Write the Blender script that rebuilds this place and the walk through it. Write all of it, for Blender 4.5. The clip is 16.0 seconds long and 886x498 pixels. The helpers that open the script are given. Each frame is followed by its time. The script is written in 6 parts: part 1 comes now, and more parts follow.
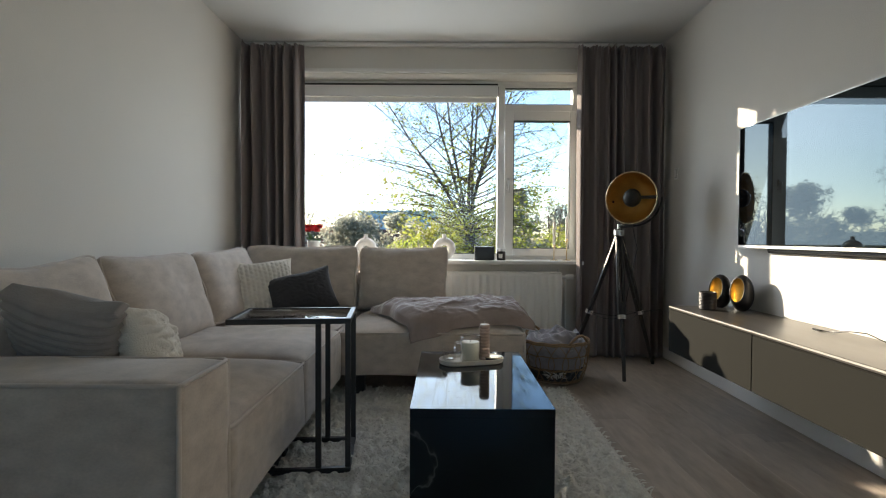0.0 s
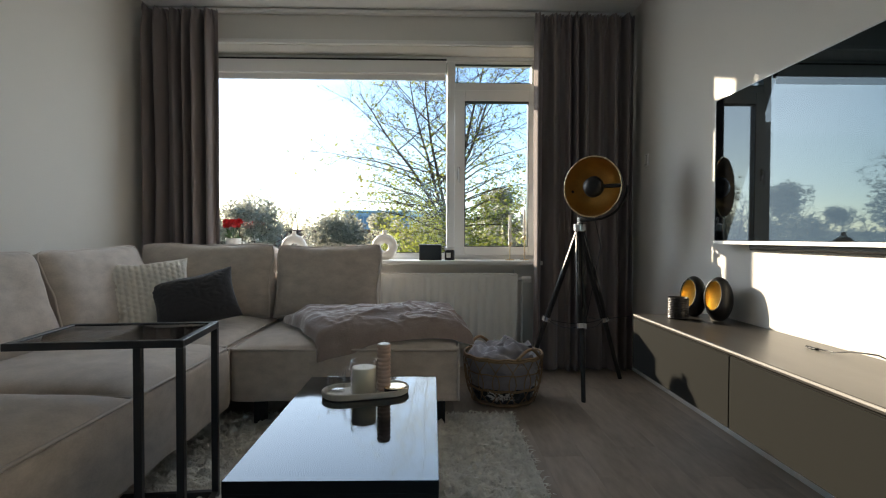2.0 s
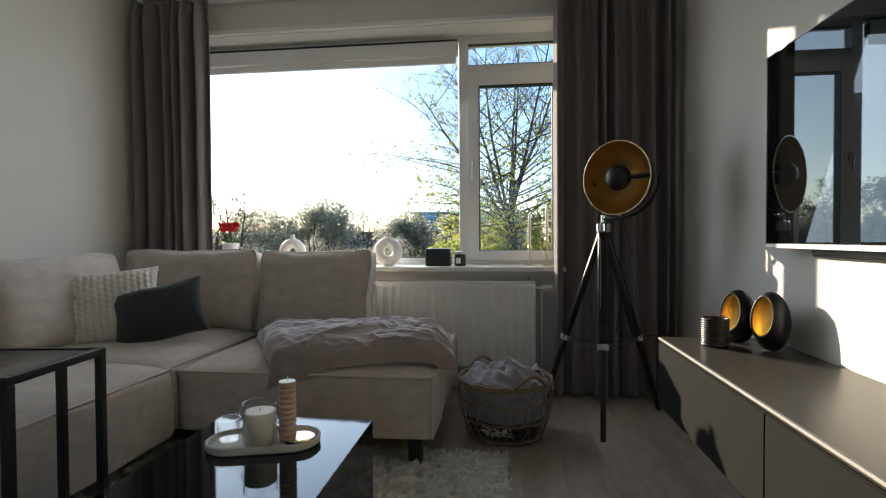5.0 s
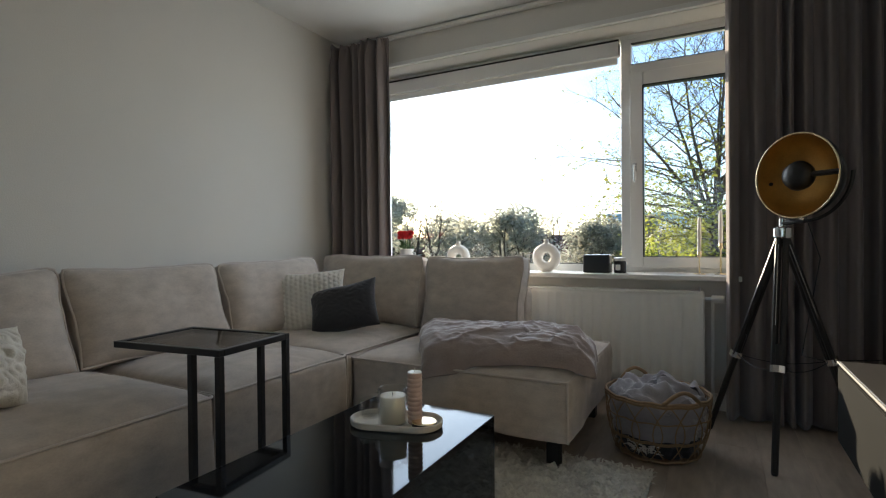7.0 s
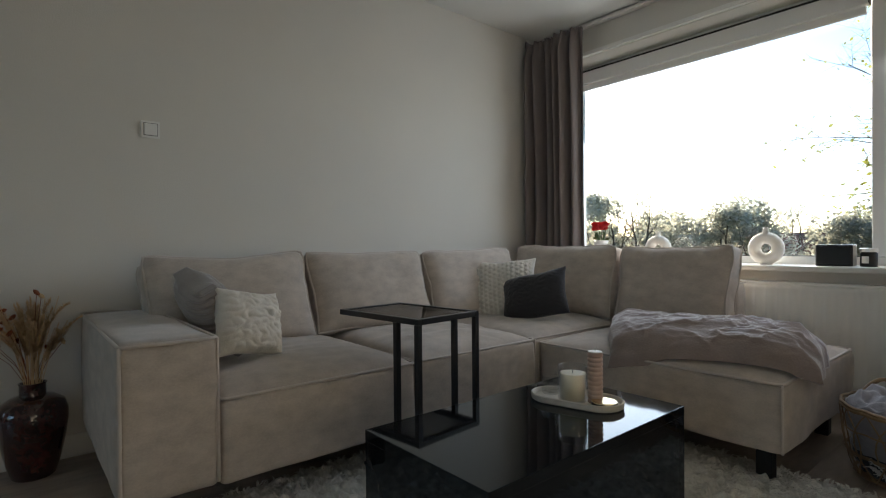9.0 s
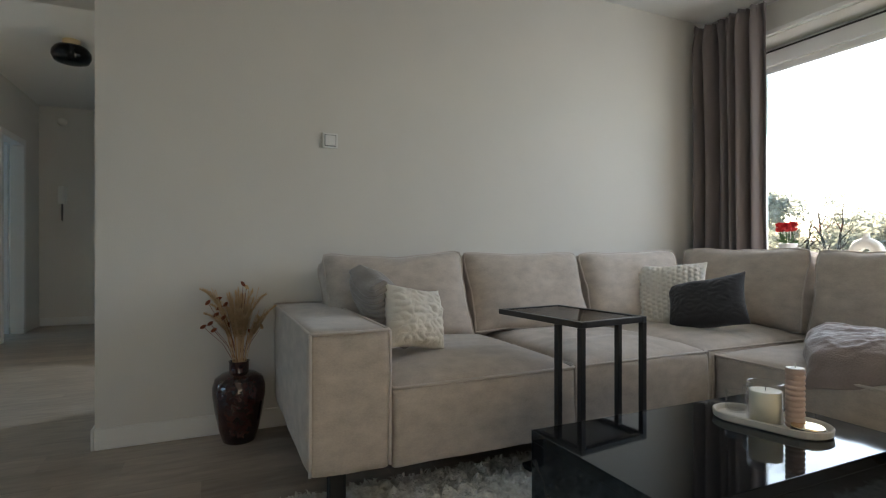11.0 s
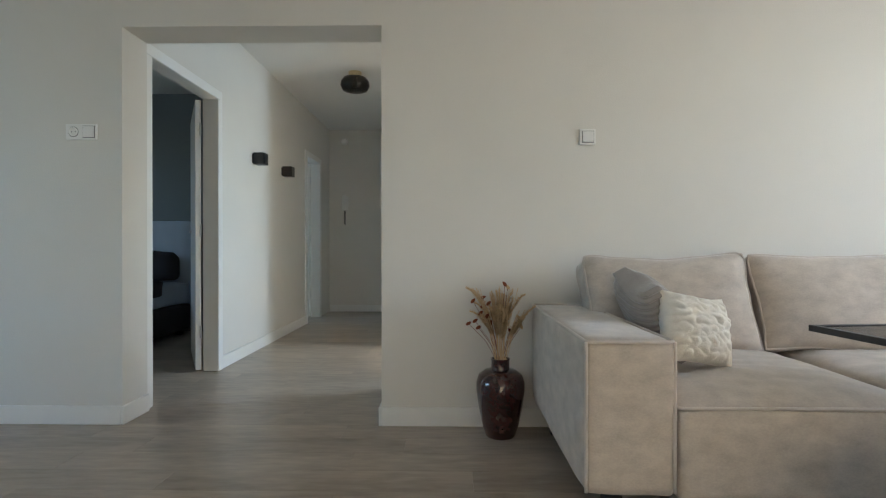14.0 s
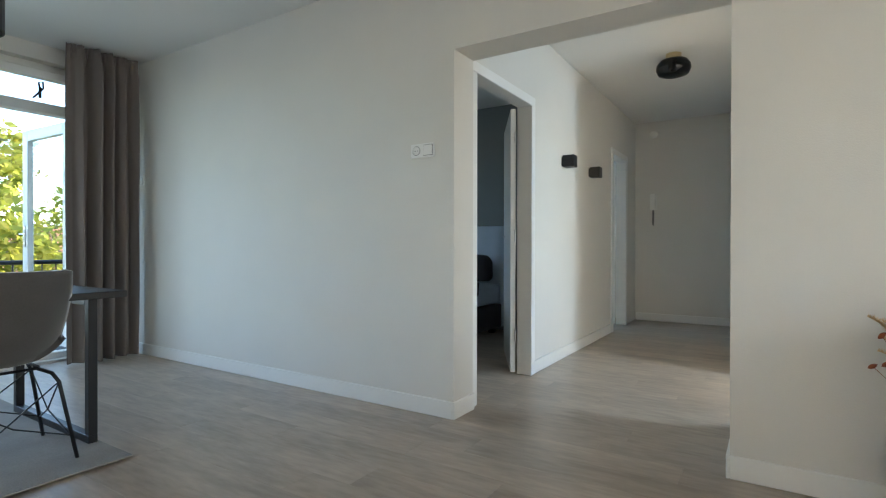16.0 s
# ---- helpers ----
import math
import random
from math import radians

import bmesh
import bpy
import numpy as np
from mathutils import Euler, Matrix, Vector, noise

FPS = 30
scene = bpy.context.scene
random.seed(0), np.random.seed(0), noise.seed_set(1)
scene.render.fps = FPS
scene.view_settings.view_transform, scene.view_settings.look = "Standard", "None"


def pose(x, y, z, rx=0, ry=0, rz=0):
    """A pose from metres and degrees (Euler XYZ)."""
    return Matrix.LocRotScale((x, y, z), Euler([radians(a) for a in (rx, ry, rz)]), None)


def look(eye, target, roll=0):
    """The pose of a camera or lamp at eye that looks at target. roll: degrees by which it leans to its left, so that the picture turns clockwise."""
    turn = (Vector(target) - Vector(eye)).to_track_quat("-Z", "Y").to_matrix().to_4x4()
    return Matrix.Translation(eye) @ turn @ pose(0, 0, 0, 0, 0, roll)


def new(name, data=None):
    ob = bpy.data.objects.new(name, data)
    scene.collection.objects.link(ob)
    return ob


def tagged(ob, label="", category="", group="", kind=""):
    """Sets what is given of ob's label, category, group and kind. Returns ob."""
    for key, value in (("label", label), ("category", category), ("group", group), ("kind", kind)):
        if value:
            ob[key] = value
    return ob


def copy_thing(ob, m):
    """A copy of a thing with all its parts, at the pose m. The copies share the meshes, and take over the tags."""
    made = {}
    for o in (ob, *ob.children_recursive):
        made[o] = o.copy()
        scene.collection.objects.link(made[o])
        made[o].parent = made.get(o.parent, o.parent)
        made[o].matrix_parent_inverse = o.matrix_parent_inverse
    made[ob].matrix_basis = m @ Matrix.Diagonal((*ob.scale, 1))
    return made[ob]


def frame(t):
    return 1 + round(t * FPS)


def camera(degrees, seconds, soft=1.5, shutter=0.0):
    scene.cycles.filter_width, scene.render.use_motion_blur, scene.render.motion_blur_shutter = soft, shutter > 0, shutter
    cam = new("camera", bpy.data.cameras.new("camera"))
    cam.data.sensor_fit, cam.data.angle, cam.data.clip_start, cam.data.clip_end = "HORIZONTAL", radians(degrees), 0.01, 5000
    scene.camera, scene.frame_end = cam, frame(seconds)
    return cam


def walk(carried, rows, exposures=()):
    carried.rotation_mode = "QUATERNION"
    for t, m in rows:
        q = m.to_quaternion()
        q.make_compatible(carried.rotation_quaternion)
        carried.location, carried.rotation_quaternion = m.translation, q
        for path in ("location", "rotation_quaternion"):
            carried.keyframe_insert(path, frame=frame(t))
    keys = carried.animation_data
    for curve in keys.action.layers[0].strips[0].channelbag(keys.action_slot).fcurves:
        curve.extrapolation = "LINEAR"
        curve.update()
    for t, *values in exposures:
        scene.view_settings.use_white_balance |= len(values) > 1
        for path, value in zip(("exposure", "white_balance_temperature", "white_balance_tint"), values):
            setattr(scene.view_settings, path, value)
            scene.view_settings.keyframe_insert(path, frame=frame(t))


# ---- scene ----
cam = camera(81.4, 16.0, soft=1.15)
PATH = [
    (0, (0.918, 0.501, 0.976), (0.912, 2.501, 0.932), 0.3),
    (0.5, (0.989, 0.641, 0.968), (0.989, 2.641, 0.925), 0.2),
    (1, (1.082, 0.791, 0.967), (1.098, 2.791, 0.922), 0.2),
    (1.5, (1.177, 0.923, 0.966), (1.207, 2.922, 0.921), 0.1),
    (2, (1.27, 1.053, 0.951), (1.312, 3.052, 0.908), 0.2),
    (2.5, (1.381, 1.186, 0.947), (1.415, 3.186, 0.897), 0.0),
    (3, (1.458, 1.297, 0.949), (1.495, 3.296, 0.897), 0.0),
    (5.5, (1.75, 1.518, 0.983), (1.364, 3.48, 0.95), -0.3),
    (6, (1.81, 1.495, 1.008), (1.253, 3.416, 0.974), -0.2),
    (6.5, (1.869, 1.471, 1.01), (1.131, 3.329, 0.978), -0.2),
    (7, (1.938, 1.464, 0.983), (1.001, 3.231, 0.962), -0.5),
    (7.5, (1.99, 1.465, 0.962), (0.864, 3.118, 0.946), -0.6),
    (8, (2.015, 1.462, 0.944), (0.734, 2.998, 0.931), -0.5),
    (8.5, (2.028, 1.452, 0.931), (0.612, 2.865, 0.917), -0.5),
    (9, (2.033, 1.445, 0.919), (0.5, 2.73, 0.904), -0.5),
    (9.5, (2.026, 1.439, 0.911), (0.394, 2.594, 0.899), -0.5),
    (12, (1.973, 1.349, 0.906), (0.063, 1.945, 0.907), 0.1),
    (12.5, (1.962, 1.329, 0.909), (0.018, 1.799, 0.907), 0.0),
    (13, (1.948, 1.31, 0.915), (-0.026, 1.634, 0.911), 0.1),
    (13.5, (1.925, 1.291, 0.915), (-0.069, 1.452, 0.912), -0.0),
    (14, (1.888, 1.261, 0.921), (-0.112, 1.232, 0.914), -0.0),
    (14.5, (1.826, 1.211, 0.929), (-0.157, 0.948, 0.921), -0.0),
    (15, (1.773, 1.159, 0.944), (-0.149, 0.605, 0.936), -0.1),
    (15.5, (1.737, 1.101, 0.957), (-0.085, 0.276, 0.951), -0.1),
    (16, (1.69, 1.045, 0.964), (0.002, -0.028, 0.955), 0.1),
]
walk(cam, [(t, look(eye, target, roll)) for t, eye, target, roll in PATH],
     exposures=[(0, 1.54), (1.5, 1.38), (3, 1.24), (5.5, 1.24), (7, 1.32), (9.5, 1.32), (12, 2.36), (14, 2.66), (16, 3.02)])

# ---- world, sun and light ----
SUN_AZ, SUN_EL = 38.5, 15.5
world = bpy.data.worlds.new("sky")
scene.world = world
world.use_nodes = True
wn = world.node_tree
sky = wn.nodes.new("ShaderNodeTexSky")
sky.sky_type = "NISHITA"
sky.sun_disc = False
sky.sun_elevation = radians(SUN_EL)
sky.sun_rotation = radians(-SUN_AZ)
sky.air_density, sky.dust_density, sky.ozone_density = 0.9, 0.3, 2.6
wn.links.new(sky.outputs[0], wn.nodes["Background"].inputs[0])
wn.nodes["Background"].inputs[1].default_value = 0.15
sun = new("sun", bpy.data.lights.new("sun", "SUN"))
sun.data.energy = 4.5
sun.data.angle = radians(0.6)
sun.data.color = (1.0, 0.855, 0.65)
sx, sy = -math.sin(radians(SUN_AZ)), math.cos(radians(SUN_AZ))
sun.matrix_world = look((sx * 20, sy * 20, 20 * math.tan(radians(SUN_EL))), (0, 0, 0))


def sky_window(name, x, y, z, w, h, toward, watts, tone=(0.86, 0.93, 1.0), drop=0.0):
    """Daylight coming in through a window's opening."""
    lamp = new(name, bpy.data.lights.new(name, "AREA"))
    lamp.data.shape = "RECTANGLE"
    lamp.data.size, lamp.data.size_y = w, h
    lamp.data.energy = watts
    lamp.data.color = tone
    lamp.matrix_world = look((x, y, z), (x, y + toward, z - drop))
    return lamp


sky_window("front_window_daylight", 0.4, 5.22, 1.55, 2.1, 1.4, -1, 10.5, (0.87, 0.93, 1.0), 0.5)
sky_window("kitchen_daylight", -2.3, 3.62, 1.6, 0.5, 1.2, -1, 9.5, (0.62, 0.82, 1.0), 0.35)
sky_window("bedroom_daylight", -2.2, -3.9, 1.6, 0.9, 1.1, 1, 0.6, (0.62, 0.8, 1.0))
sky_window("far_room_daylight", -4.7, -3.9, 1.55, 0.8, 1.1, 1, 6, (0.30, 0.64, 1.0))
sky_window("balcony_window_daylight", 1.45, -4.2, 1.2, 1.6, 2.2, 1, 4.0, (0.62, 0.80, 1.0), 0.45)

# ---- materials ----
MATS = {}


def mat(name, color, rough=0.6, metal=0.0, vary=0.12, scale=6.0, fine=60.0, bump=0.15, depth=0.002, spec=0.5, coat=0.0, stretch=(1, 1, 1), tint=None, sheen=0.0, island=0.0, grain=0.6):
    """A procedural surface: base colour with broad and fine variation, uneven gloss and a fine relief."""
    m = bpy.data.materials.new(name)
    m.use_nodes = True
    nt = m.node_tree
    b = nt.nodes["Principled BSDF"]
    L = nt.links.new
    co = nt.nodes.new("ShaderNodeTexCoord")
    mp = nt.nodes.new("ShaderNodeMapping")
    mp.inputs["Scale"].default_value = stretch
    L(co.outputs["Object"], mp.inputs[0])
    n1 = nt.nodes.new("ShaderNodeTexNoise")
    n1.inputs["Scale"].default_value = scale
    n1.inputs["Detail"].default_value = 5
    n2 = nt.nodes.new("ShaderNodeTexNoise")
    n2.inputs["Scale"].default_value = fine
    n2.inputs["Detail"].default_value = 3
    L(mp.outputs[0], n1.inputs[0])
    L(mp.outputs[0], n2.inputs[0])
    mix = nt.nodes.new("ShaderNodeMix")
    mix.data_type = "RGBA"
    mix.inputs[6].default_value = (*[c * (1 - vary) for c in color], 1)
    mix.inputs[7].default_value = (*(tint or [min(1, c * (1 + vary)) for c in color]), 1)
    add = nt.nodes.new("ShaderNodeMath")
    add.operation = "MULTIPLY_ADD"
    add.inputs[1].default_value = grain
    sub = nt.nodes.new("ShaderNodeMath")
    sub.operation = "MULTIPLY_ADD"
    sub.inputs[1].default_value = 1.2
    sub.inputs[2].default_value = -0.1 - grain / 2
    L(n1.outputs[0], sub.inputs[0])
    L(n2.outputs[0], add.inputs[0])
    L(sub.outputs[0], add.inputs[2])
    cl = nt.nodes.new("ShaderNodeClamp")
    L(add.outputs[0], cl.inputs[0])
    L(cl.outputs[0], mix.inputs[0])
    out = mix.outputs[2]
    if island:
        inf = nt.nodes.new("ShaderNodeObjectInfo")
        geo = nt.nodes.new("ShaderNodeNewGeometry")
        sm = nt.nodes.new("ShaderNodeMath")
        sm.operation = "ADD"
        L(inf.outputs["Random"], sm.inputs[0])
        L(geo.outputs["Random Per Island"], sm.inputs[1])
        mr = nt.nodes.new("ShaderNodeMapRange")
        mr.inputs[2].default_value = 2.0
        mr.inputs[3].default_value, mr.inputs[4].default_value = 1 - island, 1 + island
        L(sm.outputs[0], mr.inputs[0])
        hs = nt.nodes.new("ShaderNodeHueSaturation")
        L(mr.outputs[0], hs.inputs["Value"])
        L(out, hs.inputs["Color"])
        out = hs.outputs[0]
    L(out, b.inputs["Base Color"])
    rr = nt.nodes.new("ShaderNodeMapRange")
    rr.inputs[3].default_value, rr.inputs[4].default_value = max(0, rough - 0.08 * (rough > 0.1)), min(1, rough + 0.08 * (rough > 0.1))
    L(n1.outputs[0], rr.inputs[0])
    L(rr.outputs[0], b.inputs["Roughness"])
    b.inputs["Metallic"].default_value = metal
    b.inputs["Specular IOR Level"].default_value = spec
    b.inputs["Coat Weight"].default_value = coat
    b.inputs["Coat Roughness"].default_value = 0.05
    if sheen:
        b.inputs["Sheen Weight"].default_value = sheen
        b.inputs["Sheen Roughness"].default_value = 0.4
    if bump:
        bp = nt.nodes.new("ShaderNodeBump")
        bp.inputs["Strength"].default_value = bump
        bp.inputs["Distance"].default_value = depth
        L(n2.outputs[0], bp.inputs["Height"])
        L(bp.outputs[0], b.inputs["Normal"])
    MATS[name] = m
    return m


M_WALL = mat("wall_paint", (0.71, 0.685, 0.635), 0.75, vary=0.035, scale=2.5, fine=170, bump=0.5, depth=0.002)
M_CEIL = mat("ceiling_paint", (0.78, 0.775, 0.75), 0.8, vary=0.015, scale=2, fine=150, bump=0.3, depth=0.002)
M_TRIM = mat("white_lacquer", (0.80, 0.79, 0.76), 0.35, vary=0.02, scale=3, fine=40, bump=0.03)
M_PVC = mat("white_pvc", (0.80, 0.80, 0.78), 0.3, vary=0.02, scale=4, fine=80, bump=0.02)
M_SILL = mat("stone_sill", (0.74, 0.73, 0.70), 0.3, vary=0.05, scale=12, fine=200, bump=0.03)
M_RAD = mat("radiator_enamel", (0.84, 0.83, 0.79), 0.35, vary=0.02, scale=3, fine=60, bump=0.03)
M_CURT = mat("taupe_curtain", (0.225, 0.190, 0.182), 0.9, vary=0.12, scale=3, fine=420, bump=0.5, depth=0.001, spec=0.2, sheen=0.25, stretch=(1, 1, 0.35))
M_CURT2 = mat("sand_curtain", (0.20, 0.168, 0.15), 0.9, vary=0.12, scale=3, fine=420, bump=0.5, depth=0.001, spec=0.2, sheen=0.25, stretch=(1, 1, 0.35))
M_SOFA = mat("greige_velvet", (0.51, 0.448, 0.388), 0.85, vary=0.27, scale=13, fine=120, bump=0.22, depth=0.002, spec=0.25, sheen=0.4, stretch=(1, 1, 1.7), grain=0.5)
M_SOFAP = mat("sofa_piping", (0.56, 0.50, 0.445), 0.8, vary=0.1, scale=20, fine=300, bump=0.3, sheen=0.3)
M_CABLEG = mat("black_leg", (0.012, 0.012, 0.012), 0.5, vary=0.1)
M_METAL = mat("black_steel", (0.014, 0.014, 0.015), 0.38, vary=0.2, scale=20, fine=200, bump=0.08)
M_CABF = mat("grey_front", (0.020, 0.0200, 0.0180), 0.90, vary=0.06, scale=4, fine=180, bump=0.08, spec=0.05)
M_CABT = mat("graphite_top", (0.045, 0.042, 0.039), 0.32, vary=0.12, scale=6, fine=160, bump=0.1, stretch=(1, 0.2, 1))
M_CABE = mat("pale_edge", (0.38, 0.365, 0.34), 0.5, vary=0.04)
M_TVB = mat("tv_casing", (0.012, 0.012, 0.013), 0.4, vary=0.1)
M_SCREEN = mat("tv_screen", (0.004, 0.0045, 0.005), 0.02, vary=0.05, bump=0.0, spec=0.7)
M_SCREEN.node_tree.nodes["Principled BSDF"].inputs["Specular Tint"].default_value = (0.50, 0.80, 1.0, 1)
M_SILVER = mat("brushed_silver", (0.62, 0.62, 0.62), 0.3, metal=0.9, vary=0.05, scale=5, fine=100, bump=0.05)
M_CHROME = mat("chrome", (0.75, 0.75, 0.74), 0.12, metal=1.0, vary=0.03, bump=0.0)
M_BRASS = mat("brass", (0.80, 0.66, 0.42), 0.25, metal=1.0, vary=0.12, scale=20, bump=0.05)
M_GOLD = mat("gold_leaf", (0.95, 0.70, 0.32), 0.34, metal=0.9, vary=0.2, scale=30, fine=140, bump=0.5, depth=0.003)
M_LAMPIN = mat("gold_painted_metal", (0.60, 0.36, 0.11), 0.40, metal=0.85, vary=0.25, scale=14, fine=140, bump=0.3, depth=0.002)
M_BLACKM = mat("matt_black_metal", (0.009, 0.0085, 0.0085), 0.42, vary=0.2, scale=30, fine=200, bump=0.1)
M_BLACKW = mat("black_stained_wood", (0.018, 0.015, 0.013), 0.45, vary=0.3, scale=8, fine=120, bump=0.15, stretch=(1, 1, 0.1))
M_WICKER = mat("natural_wicker", (0.28, 0.18, 0.095), 0.65, vary=0.3, scale=30, fine=200, bump=0.4)
M_THROW = mat("grey_blue_throw", (0.27, 0.255, 0.27), 0.85, vary=0.2, scale=10, fine=220, bump=0.5, depth=0.003, sheen=0.5)
M_BLANK = mat("mauve_plush", (0.285, 0.225, 0.205), 0.7, vary=0.25, scale=9, fine=160, bump=0.5, depth=0.004, sheen=1.0)
M_FLUFF = mat("white_fluff", (0.62, 0.60, 0.57), 0.95, vary=0.15, scale=30, fine=200, bump=0.8, depth=0.004)
M_CER = mat("white_ceramic", (0.72, 0.70, 0.66), 0.55, vary=0.05, scale=20, fine=250, bump=0.35, depth=0.0015)
M_CERB = mat("dark_pot_glaze", (0.014, 0.012, 0.013), 0.36, vary=0.4, scale=20, fine=60, bump=0.1)
M_RED = mat("red_petals", (0.55, 0.012, 0.015), 0.6, vary=0.35, scale=40, fine=150, bump=0.3)
M_GREEN = mat("flower_green", (0.05, 0.10, 0.03), 0.6, vary=0.3)
M_WAX = mat("cream_wax", (0.84, 0.79, 0.64), 0.5, vary=0.04)
M_WAXW = mat("white_wax", (0.80, 0.78, 0.72), 0.45, vary=0.03)
M_ROSE = mat("blush_wax", (0.50, 0.36, 0.29), 0.5, vary=0.1, scale=30)
M_TRAY = mat("sand_stoneware", (0.62, 0.58, 0.50), 0.6, vary=0.08, scale=40, fine=300, bump=0.2)
M_PLAS = mat("white_plastic", (0.78, 0.77, 0.73), 0.35, vary=0.02, bump=0.02)
M_SWITCH = mat("switch_plastic", (0.82, 0.81, 0.785), 0.4, vary=0.03, bump=0.02)
# grey for the shadow outlines drawn on switch and socket plates
M_SHADELINE = mat("painted_gap_shade", (0.22, 0.215, 0.205), 0.6, vary=0.05, bump=0.0)
M_BLKP = mat("black_plastic", (0.013, 0.014, 0.016), 0.3, vary=0.1, bump=0.02)
M_PWHITE = mat("cream_textile", (0.74, 0.70, 0.62), 0.95, vary=0.12, scale=25, fine=220, bump=0.8, depth=0.004, sheen=0.3)
M_PGREY = mat("ribbed_grey_plush", (0.30, 0.275, 0.26), 0.9, vary=0.15, scale=25, fine=220, bump=0.5, depth=0.003, sheen=0.5)
M_PDARK = mat("anthracite_knit", (0.035, 0.035, 0.039), 0.9, vary=0.2, scale=25, fine=240, bump=0.6, depth=0.003, sheen=0.3)
M_CHAIR = mat("taupe_velvet", (0.078, 0.071, 0.067), 0.75, vary=0.3, scale=7, fine=140, bump=0.3, sheen=0.7)
M_GRASS1 = mat("dried_grass", (0.66, 0.47, 0.27), 0.9, vary=0.25, scale=40, fine=200, bump=0.3)
M_GRASS2 = mat("dried_rust_pod", (0.24, 0.062, 0.02), 0.8, vary=0.35, scale=40)
# bedroom walls take a much darker grey than the other walls
M_DARKROOM = mat("bedroom_wall_grey", (0.20, 0.22, 0.23), 0.85, vary=0.04, scale=2, fine=200, bump=0.2)
M_BEDC = mat("ice_blue_linen", (0.45, 0.52, 0.60), 0.9, vary=0.1, scale=6, fine=200, bump=0.4)
M_BEDB = mat("charcoal_bed", (0.03, 0.03, 0.035), 0.9, vary=0.2)
M_BRICK = mat("house_brick", (0.22, 0.12, 0.085), 0.85, vary=0.2, scale=3, fine=30, bump=0.3)
M_ROOF = mat("house_roof_tile", (0.16, 0.075, 0.05), 0.8, vary=0.25, scale=2, fine=20)
M_BLUEG = mat("blue_glass_facade", (0.32, 0.53, 0.66), 0.5, vary=0.15, scale=0.4, fine=3)
M_BLUEW = mat("blue_window_band", (0.14, 0.30, 0.44), 0.3, vary=0.15, scale=0.5, fine=3)
M_BARK = mat("tree_bark", (0.085, 0.068, 0.05), 0.95, vary=0.3, scale=4, fine=30, bump=0.5, depth=0.01)
M_LEAF = mat("autumn_leaf", (0.33, 0.29, 0.06), 0.7, vary=0.35, scale=0.7, fine=5, bump=0.0, tint=(0.18, 0.24, 0.05), island=0.35)
M_LEAF2 = mat("green_leaf", (0.24, 0.28, 0.16), 0.6, vary=0.35, scale=0.4, fine=3, bump=0.0, tint=(0.20, 0.17, 0.04), island=0.4)
# far leaves: distance haze is put into this paler, greyer base colour
M_LEAFHAZE = mat("hazed_far_leaf", (0.42, 0.44, 0.37), 0.7, vary=0.35, scale=0.15, fine=1.5, bump=0.0, tint=(0.40, 0.37, 0.29), island=0.4)
M_GRASSG = mat("lawn", (0.06, 0.085, 0.025), 0.95, vary=0.3, scale=0.3, fine=4, bump=0.3, depth=0.03)
M_ASPH = mat("asphalt", (0.055, 0.055, 0.058), 0.85, vary=0.2, scale=0.6, fine=20, bump=0.2)


def rug_mat():
    m = mat("cream_shag", (0.80, 0.75, 0.675), 0.95, vary=0.3, scale=28, fine=90, bump=0.9, depth=0.012, sheen=0.3)
    return m


M_RUG = rug_mat()
M_RUG2 = mat("grey_flat_rug", (0.30, 0.28, 0.26), 0.95, vary=0.3, scale=5, fine=120, bump=0.6, depth=0.004)


def plank_mat():
    m = mat("oak_vinyl_plank", (0.325, 0.257, 0.197), 0.34, vary=0.30, scale=2.3, fine=15, bump=0.03, depth=0.0006, grain=0.75, stretch=(2.3, 0.5, 1), tint=(0.58, 0.49, 0.40), island=0.14)
    nt = m.node_tree
    mp = next(n for n in nt.nodes if n.type == "MAPPING")
    inf = nt.nodes.new("ShaderNodeObjectInfo")
    sc = nt.nodes.new("ShaderNodeVectorMath")
    sc.operation = "SCALE"
    sc.inputs[0].default_value = (31.0, 47.0, 13.0)
    nt.links.new(inf.outputs["Random"], sc.inputs["Scale"])
    nt.links.new(sc.outputs[0], mp.inputs["Location"])
    return m


M_PLANK = plank_mat()


def marble_mat():
    m = bpy.data.materials.new("black_marble")
    m.use_nodes = True
    nt = m.node_tree
    L = nt.links.new
    b = nt.nodes["Principled BSDF"]
    co = nt.nodes.new("ShaderNodeTexCoord")
    no = nt.nodes.new("ShaderNodeTexNoise")
    no.inputs["Scale"].default_value = 1.0
    no.inputs["Detail"].default_value = 5
    no.inputs["Distortion"].default_value = 2.2
    L(co.outputs["Object"], no.inputs[0])
    ab = nt.nodes.new("ShaderNodeMath")
    ab.operation = "SUBTRACT"
    ab.inputs[1].default_value = 0.5
    L(no.outputs[0], ab.inputs[0])
    a2 = nt.nodes.new("ShaderNodeMath")
    a2.operation = "ABSOLUTE"
    L(ab.outputs[0], a2.inputs[0])
    rp = nt.nodes.new("ShaderNodeValToRGB")
    rp.color_ramp.elements[0].color = (0.075, 0.073, 0.070, 1)
    rp.color_ramp.elements[1].color = (0.009, 0.009, 0.0095, 1)
    rp.color_ramp.elements[1].position = 0.0045
    L(a2.outputs[0], rp.inputs[0])
    L(rp.outputs[0], b.inputs["Base Color"])
    b.inputs["Roughness"].default_value = 0.045
    b.inputs["Specular IOR Level"].default_value = 0.40
    # blue tint puts the sky's colour into the table's reflection
    b.inputs["Specular Tint"].default_value = (0.38, 0.72, 1.0, 1)
    return m


M_MARBLE = marble_mat()


